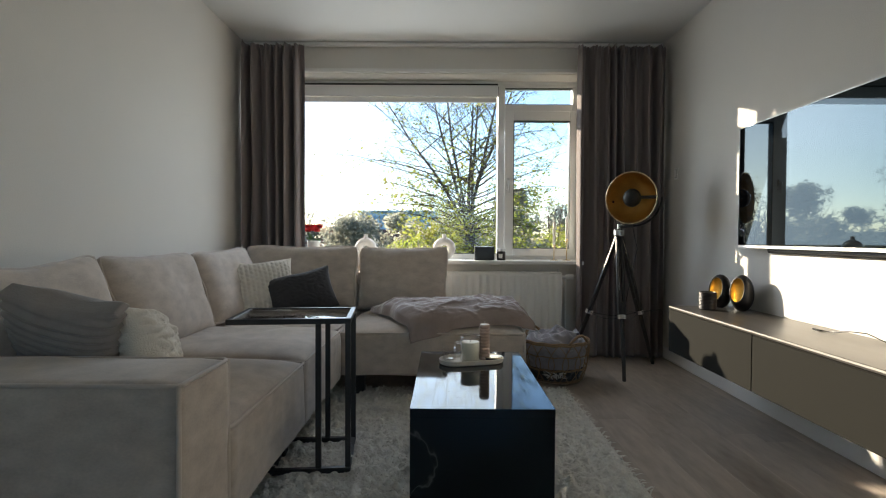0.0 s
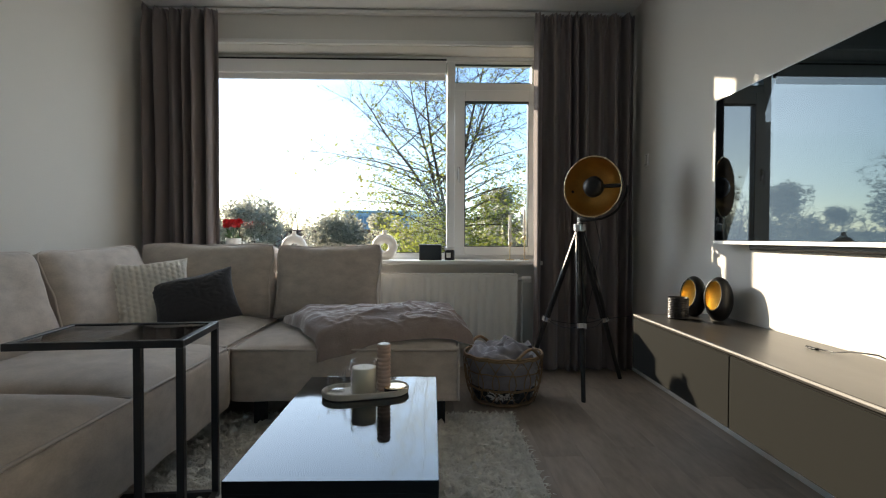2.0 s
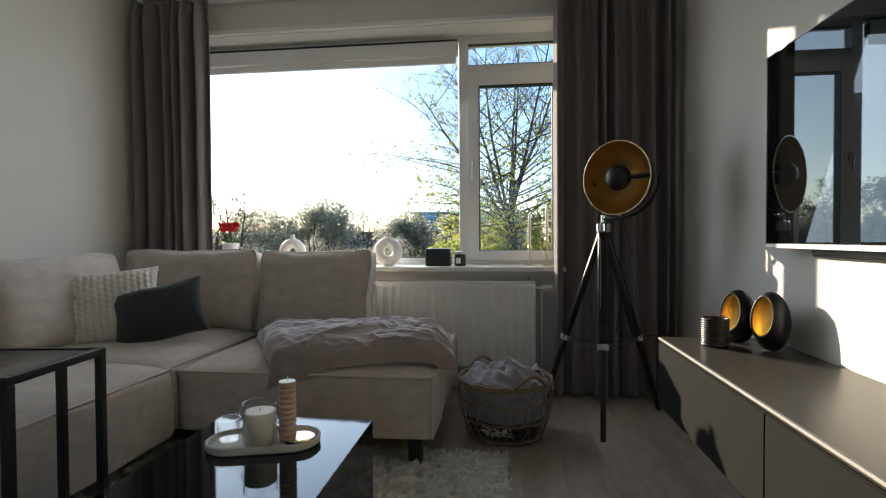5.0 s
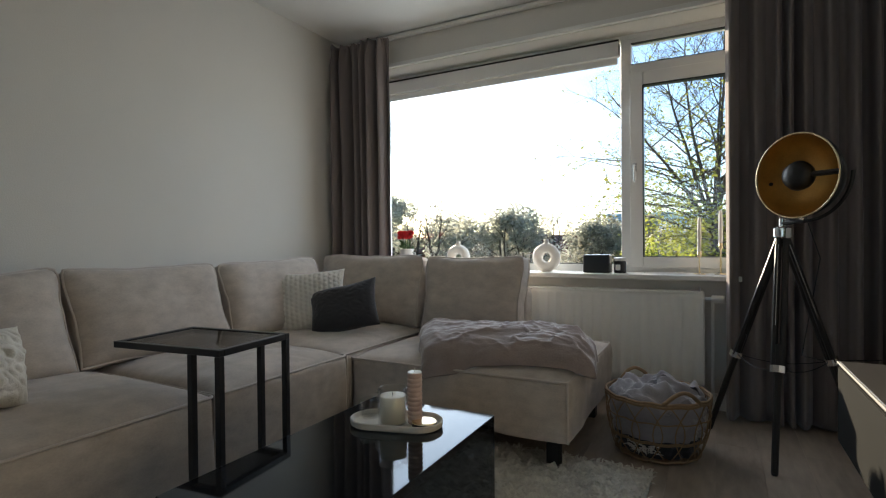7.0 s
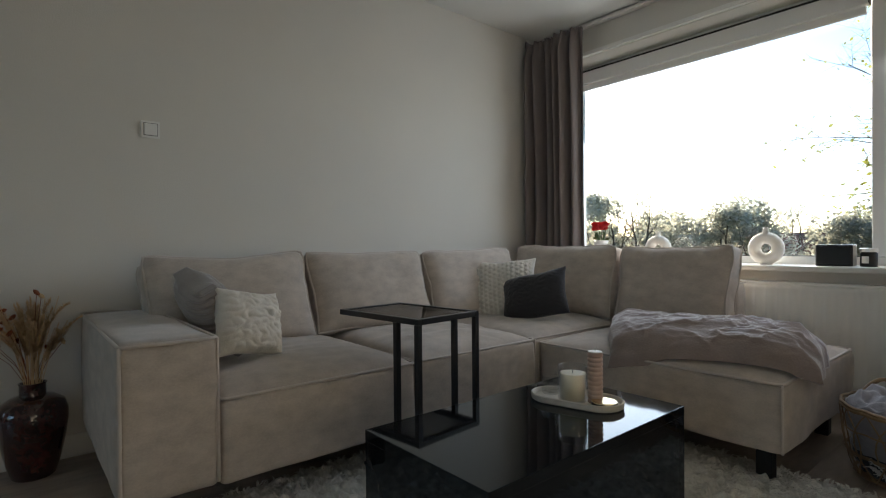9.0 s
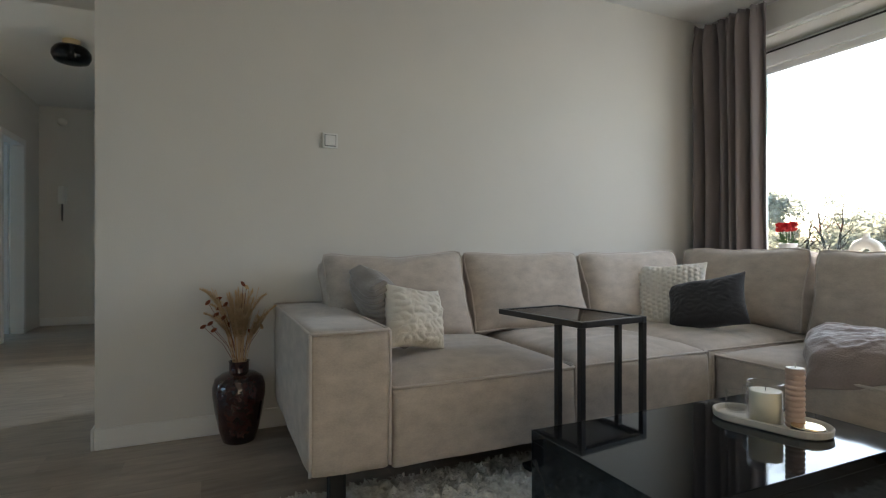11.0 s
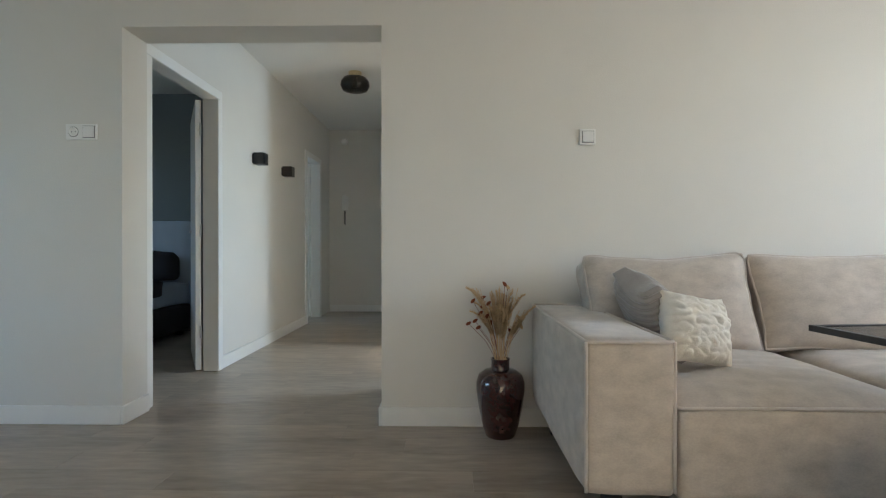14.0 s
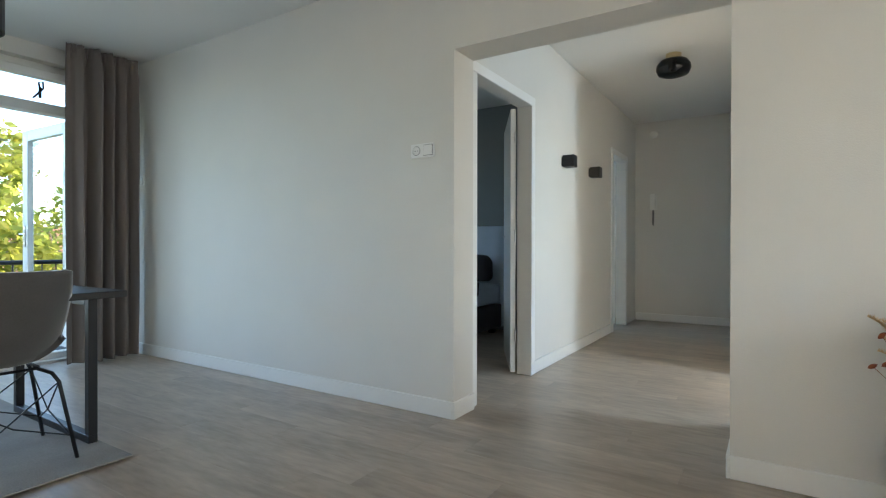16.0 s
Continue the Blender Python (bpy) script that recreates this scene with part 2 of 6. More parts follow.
def glass_mat(name, color=(1, 1, 1), rough=0.0, gloss=0.55):
    """Clear sheet glass: light passes, and the gloss rises towards grazing angles."""
    m = bpy.data.materials.new(name)
    m.use_nodes = True
    nt = m.node_tree
    nt.nodes.remove(nt.nodes["Principled BSDF"])
    L = nt.links.new
    tr = nt.nodes.new("ShaderNodeBsdfTransparent")
    tr.inputs[0].default_value = (*color, 1)
    gl = nt.nodes.new("ShaderNodeBsdfGlossy")
    gl.inputs["Roughness"].default_value = rough
    lw = nt.nodes.new("ShaderNodeLayerWeight")
    lw.inputs["Blend"].default_value = 0.5
    pw = nt.nodes.new("ShaderNodeMath")
    pw.operation = "POWER"
    pw.inputs[1].default_value = 4.0
    L(lw.outputs["Facing"], pw.inputs[0])
    ma = nt.nodes.new("ShaderNodeMath")
    ma.operation = "MULTIPLY_ADD"
    ma.inputs[1].default_value = gloss
    ma.inputs[2].default_value = 0.04
    L(pw.outputs[0], ma.inputs[0])
    mx = nt.nodes.new("ShaderNodeMixShader")
    L(ma.outputs[0], mx.inputs[0])
    L(tr.outputs[0], mx.inputs[1])
    L(gl.outputs[0], mx.inputs[2])
    L(mx.outputs[0], nt.nodes["Material Output"].inputs[0])
    return m


def leafy(m, share):
    """Lets light shine through thin leaves."""
    nt = m.node_tree
    b = nt.nodes["Principled BSDF"]
    src = b.inputs["Base Color"].links[0].from_socket
    t = nt.nodes.new("ShaderNodeBsdfTranslucent")
    g = nt.nodes.new("ShaderNodeHueSaturation")
    g.inputs["Value"].default_value = 1.5
    nt.links.new(src, g.inputs["Color"])
    nt.links.new(g.outputs[0], t.inputs[0])
    mx = nt.nodes.new("ShaderNodeMixShader")
    mx.inputs[0].default_value = share
    nt.links.new(b.outputs[0], mx.inputs[1])
    nt.links.new(t.outputs[0], mx.inputs[2])
    nt.links.new(mx.outputs[0], nt.nodes["Material Output"].inputs[0])


for m in (M_LEAF, M_LEAF2, M_LEAFHAZE):
    leafy(m, 0.8)
M_GLASS = glass_mat("window_glass", (0.97, 0.985, 0.98))
M_SMOKE = glass_mat("smoked_glass", (0.42, 0.41, 0.40), 0.02)
M_LAMPG = glass_mat("smoked_lamp_glass", (0.10, 0.10, 0.105), 0.05)
M_CLEAR = glass_mat("clear_glass", (0.985, 0.985, 0.98), 0.0, 1.0)
M_VASE = mat("tortoise_glass", (0.024, 0.010, 0.010), 0.08, vary=0.8, scale=38, fine=70, bump=0.02, tint=(0.085, 0.030, 0.024), coat=0.6)

# ---- building helpers ----


def part(name, bm, material, parent=None, label="", smooth=False):
    """Links a bmesh as one mesh object, under a thing or a part."""
    me = bpy.data.meshes.new(name)
    bm.normal_update()
    bm.to_mesh(me)
    bm.free()
    me.materials.append(material)
    if smooth:
        me.shade_smooth()
    ob = new(name, me)
    if parent is not None:
        ob.parent = parent
    if label:
        tagged(ob, label)
    return ob


def thing(name, label, category, at=(0, 0, 0), turn=0, group="", kind=""):
    ob = new(name)
    ob.empty_display_size = 0.05
    ob.matrix_basis = pose(*at, 0, 0, turn)
    return tagged(ob, label, category, group, kind)


def box(x0, x1, y0, y1, z0, z1, bevel=0.0, seg=2, bm=None):
    b = bmesh.new()
    m = Matrix.Translation(((x0 + x1) / 2, (y0 + y1) / 2, (z0 + z1) / 2)) @ Matrix.Diagonal((abs(x1 - x0), abs(y1 - y0), abs(z1 - z0), 1))
    bmesh.ops.create_cube(b, size=1, matrix=m)
    if bevel:
        bmesh.ops.bevel(b, geom=b.edges[:], offset=bevel, segments=seg, affect="EDGES", profile=0.6)
    if bm is None:
        return b
    return join(bm, b)


def join(bm, other):
    me = bpy.data.meshes.new("tmp")
    other.to_mesh(me)
    other.free()
    bm.from_mesh(me)
    bpy.data.meshes.remove(me)
    return bm


def lathe(profile, seg=32, squash=(1, 1)):
    """Turned shape from (radius, height) pairs."""
    b = bmesh.new()
    rings = []
    for r, z in profile:
        if r < 1e-5:
            rings.append([b.verts.new((0, 0, z))])
        else:
            rings.append([b.verts.new((r * squash[0] * math.cos(2 * math.pi * i / seg), r * squash[1] * math.sin(2 * math.pi * i / seg), z)) for i in range(seg)])
    for lo, hi in zip(rings, rings[1:]):
        for i in range(seg):
            j = (i + 1) % seg
            if len(lo) == 1 and len(hi) > 1:
                b.faces.new((lo[0], hi[j], hi[i]))
            elif len(hi) == 1 and len(lo) > 1:
                b.faces.new((lo[i], lo[j], hi[0]))
            elif len(lo) > 1:
                b.faces.new((lo[i], lo[j], hi[j], hi[i]))
    return b


def tube(points, r, seg=8, closed=False, taper=None, bm=None):
    """A round bar along points. taper: radius at the end."""
    b = bm or bmesh.new()
    pts = [Vector(p) for p in points]
    n = len(pts)
    rings = []
    side = None
    for i, p in enumerate(pts):
        a = pts[(i - 1) % n] if (closed or i) else p
        c = pts[(i + 1) % n] if (closed or i < n - 1) else p
        d = (c - a).normalized() if (c - a).length > 1e-9 else Vector((0, 0, 1))
        if side is None:
            side = d.orthogonal().normalized()
        side = (side - d * side.dot(d)).normalized() if (side - d * side.dot(d)).length > 1e-6 else d.orthogonal().normalized()
        up = d.cross(side)
        rr = r if taper is None else r + (taper - r) * i / max(1, n - 1)
        rings.append([b.verts.new(p + (side * math.cos(2 * math.pi * k / seg) + up * math.sin(2 * math.pi * k / seg)) * rr) for k in range(seg)])
    pairs = list(zip(rings, rings[1:])) + ([(rings[-1], rings[0])] if closed else [])
    for lo, hi in pairs:
        for k in range(seg):
            b.faces.new((lo[k], lo[(k + 1) % seg], hi[(k + 1) % seg], hi[k]))
    if not closed:
        b.faces.new(rings[0][::-1])
        b.faces.new(rings[-1])
    return b


def sheet(nu, nv, place, thick=0.0):
    """A cloth-like sheet: place(u, v) gives the point, u and v from 0 to 1."""
    b = bmesh.new()
    g = [[b.verts.new(place(i / nu, j / nv)) for j in range(nv + 1)] for i in range(nu + 1)]
    for i in range(nu):
        for j in range(nv):
            b.faces.new((g[i][j], g[i + 1][j], g[i + 1][j + 1], g[i][j + 1]))
    if thick:
        bmesh.ops.recalc_face_normals(b, faces=b.faces[:])
        bmesh.ops.solidify(b, geom=b.faces[:], thickness=thick)
    return b


def soft_block(x0, x1, y0, y1, z0, z1, r=0.04, crown=0.0, wob=0.006, n=14, seed=0, crown_axis=2, sag=0.0):
    """An upholstered block: rounded edges, a crowned top and slightly uneven faces."""
    b = bmesh.new()
    cx, cy, cz = (x0 + x1) / 2, (y0 + y1) / 2, (z0 + z1) / 2
    h = Vector(((x1 - x0) / 2, (y1 - y0) / 2, (z1 - z0) / 2))
    bmesh.ops.create_cube(b, size=2)
    bmesh.ops.subdivide_edges(b, edges=b.edges[:], cuts=n, use_grid_fill=True)
    for v in b.verts:
        p = Vector(v.co)
        q = Vector()
        for a in range(3):
            q[a] = math.copysign(h[a] * (1 - (1 - min(1, abs(p[a]))) ** 1.0), p[a])
        inner = Vector([max(-(h[a] - r), min(h[a] - r, q[a])) for a in range(3)])
        d = q - inner
        if d.length > 1e-6:
            q = inner + d.normalized() * min(r, max(abs(d[0]), abs(d[1]), abs(d[2])))
        ua = [a for a in range(3) if a != crown_axis]
        f = math.cos(p[ua[0]] * math.pi / 2) ** 0.7 * math.cos(p[ua[1]] * math.pi / 2) ** 0.7 if abs(p[ua[0]]) < 1 and abs(p[ua[1]]) < 1 else 0
        q[crown_axis] += math.copysign(crown * f, q[crown_axis]) * (1 if q[crown_axis] > 0 else 0.15)
        w = noise.noise_vector(Vector((q[0] * 3.1 + seed * 7, q[1] * 3.1, q[2] * 3.1))) * wob * 2 + noise.noise_vector(Vector((q[0] * 9 + seed, q[1] * 9, q[2] * 9))) * wob * 0.7
        v.co = q + w + Vector((cx, cy, cz))
    return b


def edge_loop(x0, x1, y0, y1, z, r=0.02, axis="z", n=20):
    """Points round a rectangle with rounded corners, for piping."""
    pts = []
    for (cx, cy, a0) in ((x1 - r, y1 - r, 0), (x0 + r, y1 - r, 90), (x0 + r, y0 + r, 180), (x1 - r, y0 + r, 270)):
        for k in range(5):
            a = radians(a0 + 90 * k / 4)
            pts.append((cx + r * math.cos(a), cy + r * math.sin(a), z))
    return pts


def wall_with_holes(name, axis, at, thick, a0, a1, z0, z1, holes, material, label):
    """A wall as one mesh. axis 'x': its face is at x=at and it runs along y; holes are (a0, a1, z0, z1)."""
    b = bmesh.new()
    cuts = sorted({a0, a1, *[h[0] for h in holes], *[h[1] for h in holes]})
    zs = sorted({z0, z1, *[h[2] for h in holes], *[h[3] for h in holes]})
    for u0, u1 in zip(cuts, cuts[1:]):
        for w0, w1 in zip(zs, zs[1:]):
            if any(h[0] <= (u0 + u1) / 2 <= h[1] and h[2] <= (w0 + w1) / 2 <= h[3] for h in holes):
                continue
            if axis == "x":
                box(at, at + thick, u0, u1, w0, w1, bm=b)
            else:
                box(u0, u1, at, at + thick, w0, w1, bm=b)
    bmesh.ops.remove_doubles(b, verts=b.verts[:], dist=1e-5)
    seen = {}
    for f in b.faces:
        key = tuple(round(c, 4) for c in f.calc_center_median())
        seen.setdefault(key, []).append(f)
    bmesh.ops.delete(b, geom=[f for fs in seen.values() if len(fs) > 1 for f in fs], context="FACES")
    ob = part(name, b, material)
    return tagged(ob, label, "wall", kind="structure")

# ---- the rooms ----
LW, RW, WW, BW, H = -0.765, 2.73, 4.85, -3.95, 2.60
OP0, OP1, OPZ = -0.445, 0.905, 2.065
HE = -5.47
HL = -0.475

wall_with_holes("wall_west", "x", LW - 0.22, 0.22, BW - 0.3, WW + 0.3, 0, H, [(OP0, OP1, 0, OPZ)], M_WALL, "off-white plastered living room wall with a wide opening")
wall_with_holes("wall_east", "x", RW, 0.2, BW - 0.3, WW + 0.3, 0, H, [], M_WALL, "off-white plastered wall behind the television")
wall_with_holes("wall_north", "y", WW, 0.34, LW, RW, 0, H, [(-0.56, 2.09, 0.765, 2.35)], M_WALL, "off-white plastered wall round the front window")
wall_with_holes("wall_south", "y", BW - 0.3, 0.3, LW, RW, 0, H, [(-0.42, 2.35, 0.02, 2.47)], M_WALL, "off-white plastered wall round the balcony window")
wall_with_holes("wall_kitchen_north", "y", 3.7, 0.2, -4.0, LW - 0.22, 0, H, [(-3.1, -1.5, 0.95, 2.25)], M_WALL, "white kitchen wall with a window")
wall_with_holes("wall_kitchen_west", "x", -4.0, 0.1, 1.12, 3.7, 0, H, [], M_WALL, "white kitchen wall")
# hall, bedroom and the room beyond
wall_with_holes("wall_hall_south", "y", HL - 0.1, 0.1, HE, LW - 0.22, 0, H, [(-1.92, -1.05, 0, 2.03), (-4.90, -4.28, 0, 2.03)], M_WALL, "white hall wall with two door openings")
wall_with_holes("wall_hall_north", "y", 1.02, 0.1, HE, LW - 0.22, 0, H, [(-2.75, -1.50, 0, 2.3)], M_WALL, "white hall wall")
wall_with_holes("wall_hall_end", "x", HE - 0.1, 0.1, -3.9, 1.12, 0, H, [], M_WALL, "white wall at the end of the hall")
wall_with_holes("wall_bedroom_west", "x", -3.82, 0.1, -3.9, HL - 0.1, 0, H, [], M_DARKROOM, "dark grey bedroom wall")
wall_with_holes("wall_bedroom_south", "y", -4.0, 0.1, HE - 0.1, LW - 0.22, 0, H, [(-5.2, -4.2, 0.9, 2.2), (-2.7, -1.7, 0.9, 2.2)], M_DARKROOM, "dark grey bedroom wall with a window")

b = bmesh.new()
box(LW - 0.22, RW + 0.2, BW - 0.3, WW + 0.34, H, H + 0.15, bm=b)
box(HE - 0.1, LW - 0.22, -4.0, 3.9, H, H + 0.15, bm=b)
tagged(part("ceiling", b, M_CEIL), "smooth white painted ceiling", "ceiling", kind="structure")


def baseboard(name, x0, x1, y0, y1):
    bb = box(x0, x1, y0, y1, 0.0, 0.098, 0.004, 1)
    return tagged(part(name, bb, M_TRIM), "white painted baseboard", "baseboard", kind="structure")


T = 0.014
baseboard("baseboard", LW, LW + T, OP1 - 0.0, WW)
baseboard("baseboard", LW, LW + T, BW, OP0)
baseboard("baseboard", LW - 0.22, LW + T, OP0, OP0 + T)
baseboard("baseboard", LW - 0.22, LW + T, OP1 - T, OP1)
baseboard("baseboard", RW - T, RW, BW, WW)
baseboard("baseboard", -0.6, RW - T, WW - T, WW)
baseboard("baseboard", -4.22, -1.978, HL, HL + T)
baseboard("baseboard", HE, HE + T, HL + T, 1.02)
baseboard("baseboard", HE + T, -2.75, 1.02 - T, 1.02)


def door_set(name, x0, x1, zt, leaf_turn, label):
    """White casing round a door opening in the hall's south wall, with an inward door on the far jamb."""
    d = thing(name, label, "door", (0, 0, 0), kind="structure")
    y0, y1 = HL - 0.103, HL + 0.018
    cas = 0.055
    part("jamb", box(x0 - cas, x0 + 0.012, y0, y1, 0, zt - 0.012, 0.004, 1), M_TRIM, d)
    part("jamb", box(x1 - 0.012, x1 + cas, y0, y1, 0, zt - 0.012, 0.004, 1), M_TRIM, d)
    part("head", box(x0 - cas, x1 + cas, y0, y1, zt - 0.012, zt + cas, 0.004, 1), M_TRIM, d)
    leaf = part("leaf", box(0.0, x1 - x0 - 0.03, 0.0, 0.04, 0.012, zt - 0.02, 0.003, 1), M_TRIM, d)
    leaf.matrix_basis = pose(x0 + 0.016, HL - 0.112, 0, 0, 0, leaf_turn)
    for z in (0.25, 1.0, 1.75):
        part("hinge", tube([(-0.004, 0.004, z), (-0.004, 0.004, z + 0.09)], 0.007), M_SILVER, leaf)
    hb = tube([(0.70, 0.0, 1.05), (0.70, 0.05, 1.05), (0.58, 0.05, 1.05)], 0.009)
    part("handle", hb, M_SILVER, leaf)
    return d


door_set("door_1", -1.92, -1.05, 2.03, -151, "white painted bedroom door standing open into the dark bedroom")
door_set("door_2", -4.90, -4.28, 2.03, -92, "white painted door half open at the end of the hall")


def front_window():
    w = thing("window_1", "white plastic window with one large pane and an opening casement", "window", kind="structure")
    Y0, Y1 = 5.06, 5.14
    xl, xr, zb, zt = -0.56, 2.09, 0.79, 2.345

    def bar(n, x0, x1, z0, z1, y0=Y0, y1=Y1, par=w, bev=0.006):
        return part(n, box(x0, x1, y0, y1, z0, z1, bev, 2), M_PVC, par)
    bar("frame_bottom", xl, xr, zb - 0.02, zb + 0.045)
    bar("frame_top", xl, xr, 2.318, zt + 0.01)
    bar("frame_top_casement", 1.445, 2.037, 2.292, 2.318)
    bar("frame_left", xl, xl + 0.06, zb + 0.045, 2.318)
    bar("frame_right", 2.037, xr, zb + 0.045, 2.318)
    bar("mullion", 1.38, 1.445, zb + 0.045, 2.318)
    bar("transom", 1.445, 2.037, 2.085, 2.15)
    s = bar("casement", 1.44, 1.52, 0.815, 2.09, 5.035, 5.11)
    for n, a in (("stile", (2.010, 2.06, 0.815, 2.09)), ("rail", (1.52, 2.010, 0.815, 0.885)), ("rail", (1.52, 2.010, 2.003, 2.09))):
        bar(n, *a, 5.035, 5.11, s)
    for n, a in (("pane", (xl + 0.05, 1.39, 0.825, 2.31)), ("pane", (1.44, 2.045, 2.14, 2.31)), ("pane", (1.51, 2.02, 0.875, 2.012))):
        p = part(n, box(a[0], a[1], 5.096, 5.104, a[2], a[3]), M_GLASS, w)
        p.visible_shadow = False
    for a in ((1.518, 1.524, 0.885, 2.003), (2.008, 2.012, 0.885, 2.003), (1.524, 2.008, 1.997, 2.004), (1.524, 2.008, 0.884, 0.889)):
        part("gasket", box(a[0], a[1], 5.034, 5.09, a[2], a[3]), M_BLKP, s)
    for a in ((1.445, 2.037, 2.288, 2.292), (1.445, 2.037, 2.149, 2.153), (xl + 0.06, 1.38, 0.834, 0.839)):
        part("gasket", box(a[0], a[1], 5.059, 5.09, a[2], a[3]), M_BLKP, w)
    hd = part("handle", box(1.460, 1.482, 5.015, 5.034, 1.40, 1.50, 0.006, 2), M_SILVER, s)
    part("lever", tube([(1.471, 5.015, 1.48), (1.471, 4.99, 1.475), (1.477, 4.985, 1.37)], 0.008), M_SILVER, hd)
    # roller blind in its cassette at the head of the big pane
    bl = thing("roller_blind", "raised white roller blind in a cassette over the big pane", "blind")
    part("cassette", box(xl + 0.02, 1.376, 5.00, 5.056, 2.205, 2.300, 0.006, 2), M_PVC, bl)
    part("bottom_bar", box(xl + 0.03, 1.366, 5.015, 5.045, 2.158, 2.200, 0.008, 2), M_TRIM, bl)
    part("end_cap", box(1.3765, 1.381, 5.002, 5.054, 2.208, 2.286, 0.002, 1), M_BLKP, bl)
    part("slot", box(xl + 0.02, 1.376, 5.012, 5.05, 2.3005, 2.3165), M_BLKP, bl)
    # inside reveal lining, ledge and sill
    tagged(part("trim", box(LW + 0.002, RW - 0.002, 4.812, 4.849, 2.352, 2.380, 0.004, 2), M_TRIM), "white painted window head trim", "trim", kind="structure")
    tagged(part("trim", box(LW + 0.01, RW - 0.01, 4.80, 4.845, 2.565, 2.592, 0.004, 1), M_TRIM), "white ceiling curtain rail", "rail", kind="structure")
    sl = tagged(part("window_sill", box(xl, xr, 4.735, 5.06, 0.757, 0.787, 0.006, 2), M_SILL), "pale stone window sill with a few ornaments on it", "window sill", kind="structure")
    return w


front_window()


def balcony_window():
    w = thing("window_2", "white painted balcony window with the glazed door standing open", "window", kind="structure")
    Y0, Y1 = -4.13, -4.04

    def bar(n, x0, x1, z0, z1, y0=Y0, y1=Y1, par=w):
        return part(n, box(x0, x1, y0, y1, z0, z1, 0.005, 1), M_TRIM, par)
    bar("frame_left", -0.42, -0.36, 0.02, 2.47)
    bar("frame_right", 2.29, 2.35, 0.02, 2.47)
    bar("frame_top", -0.36, 2.29, 2.40, 2.47)
    bar("transom", -0.36, 2.29, 2.06, 2.15)
    bar("threshold", -0.36, 2.29, 0.02, 0.07)
    bar("mullion", 0.52, 0.60, 0.07, 2.06)
    bar("mullion", 0.52, 0.60, 2.15, 2.40)
    bar("rail", 0.60, 2.29, 0.07, 0.45)
    bar("blind_box", -0.41, 2.34, 2.33, 2.398, -4.035, -3.96)
    for a in ((-0.36, 0.52, 2.15, 2.40), (0.60, 2.29, 2.15, 2.40), (0.60, 2.29, 0.45, 2.06)):
        p = part("pane", box(a[0], a[1], -4.09, -4.082, a[2], a[3]), M_GLASS, w)
        p.visible_shadow = False
    # the glazed door, hinged at the frame and open outwards
    d = part("door_stile", box(0, 0.09, -0.05, 0, 0, 1.98, 0.004, 1), M_TRIM, w)
    d.matrix_basis = pose(-0.35, -4.14, 0.075, 0, 0, -87)
    part("stile", box(0.74, 0.84, -0.05, 0, 0, 1.98, 0.004, 1), M_TRIM, d)
    part("rail", box(0.09, 0.74, -0.05, 0, 1.88, 1.98, 0.004, 1), M_TRIM, d)
    part("rail", box(0.09, 0.74, -0.05, 0, 0, 0.28, 0.004, 1), M_TRIM, d)
    p = part("pane", box(0.08, 0.75, -0.03, -0.022, 0.27, 1.89), M_GLASS, d)
    p.visible_shadow = False
    hb = part("handle_plate", box(0.775, 0.805, 0.0, 0.008, 0.88, 1.08, 0.003, 1), M_SILVER, d)
    part("lever", tube([(0.79, 0.008, 1.0), (0.79, 0.045, 1.0), (0.68, 0.045, 1.0)], 0.008), M_SILVER, hb)
    st = part("window_stay", box(-0.12, -0.10, -4.038, -4.02, 2.18, 2.27, 0.003, 1), M_BLKP, w)
    part("stay_arm", tube([(-0.11, -4.03, 2.26), (-0.09, -4.00, 2.30), (-0.12, -4.00, 2.31), (-0.13, -4.02, 2.26), (-0.06, -4.02, 2.17)], 0.008), M_BLKP, st)
    return w


balcony_window()


def far_room_window():
    w = thing("window_3", "white window of the room behind the hall", "window", kind="structure")
    for n, a in (("frame", (-5.2, -5.13, 0.9, 2.2)), ("frame", (-4.27, -4.2, 0.9, 2.2)), ("frame", (-5.13, -4.27, 0.9, 0.97)), ("frame", (-5.13, -4.27, 2.13, 2.2))):
        part(n, box(a[0], a[1], -3.99, -3.92, a[2], a[3], 0.004, 1), M_PVC, w)
    p = part("pane", box(-5.13, -4.27, -3.96, -3.952, 0.97, 2.13), M_GLASS, w)
    p.visible_shadow = False


far_room_window()


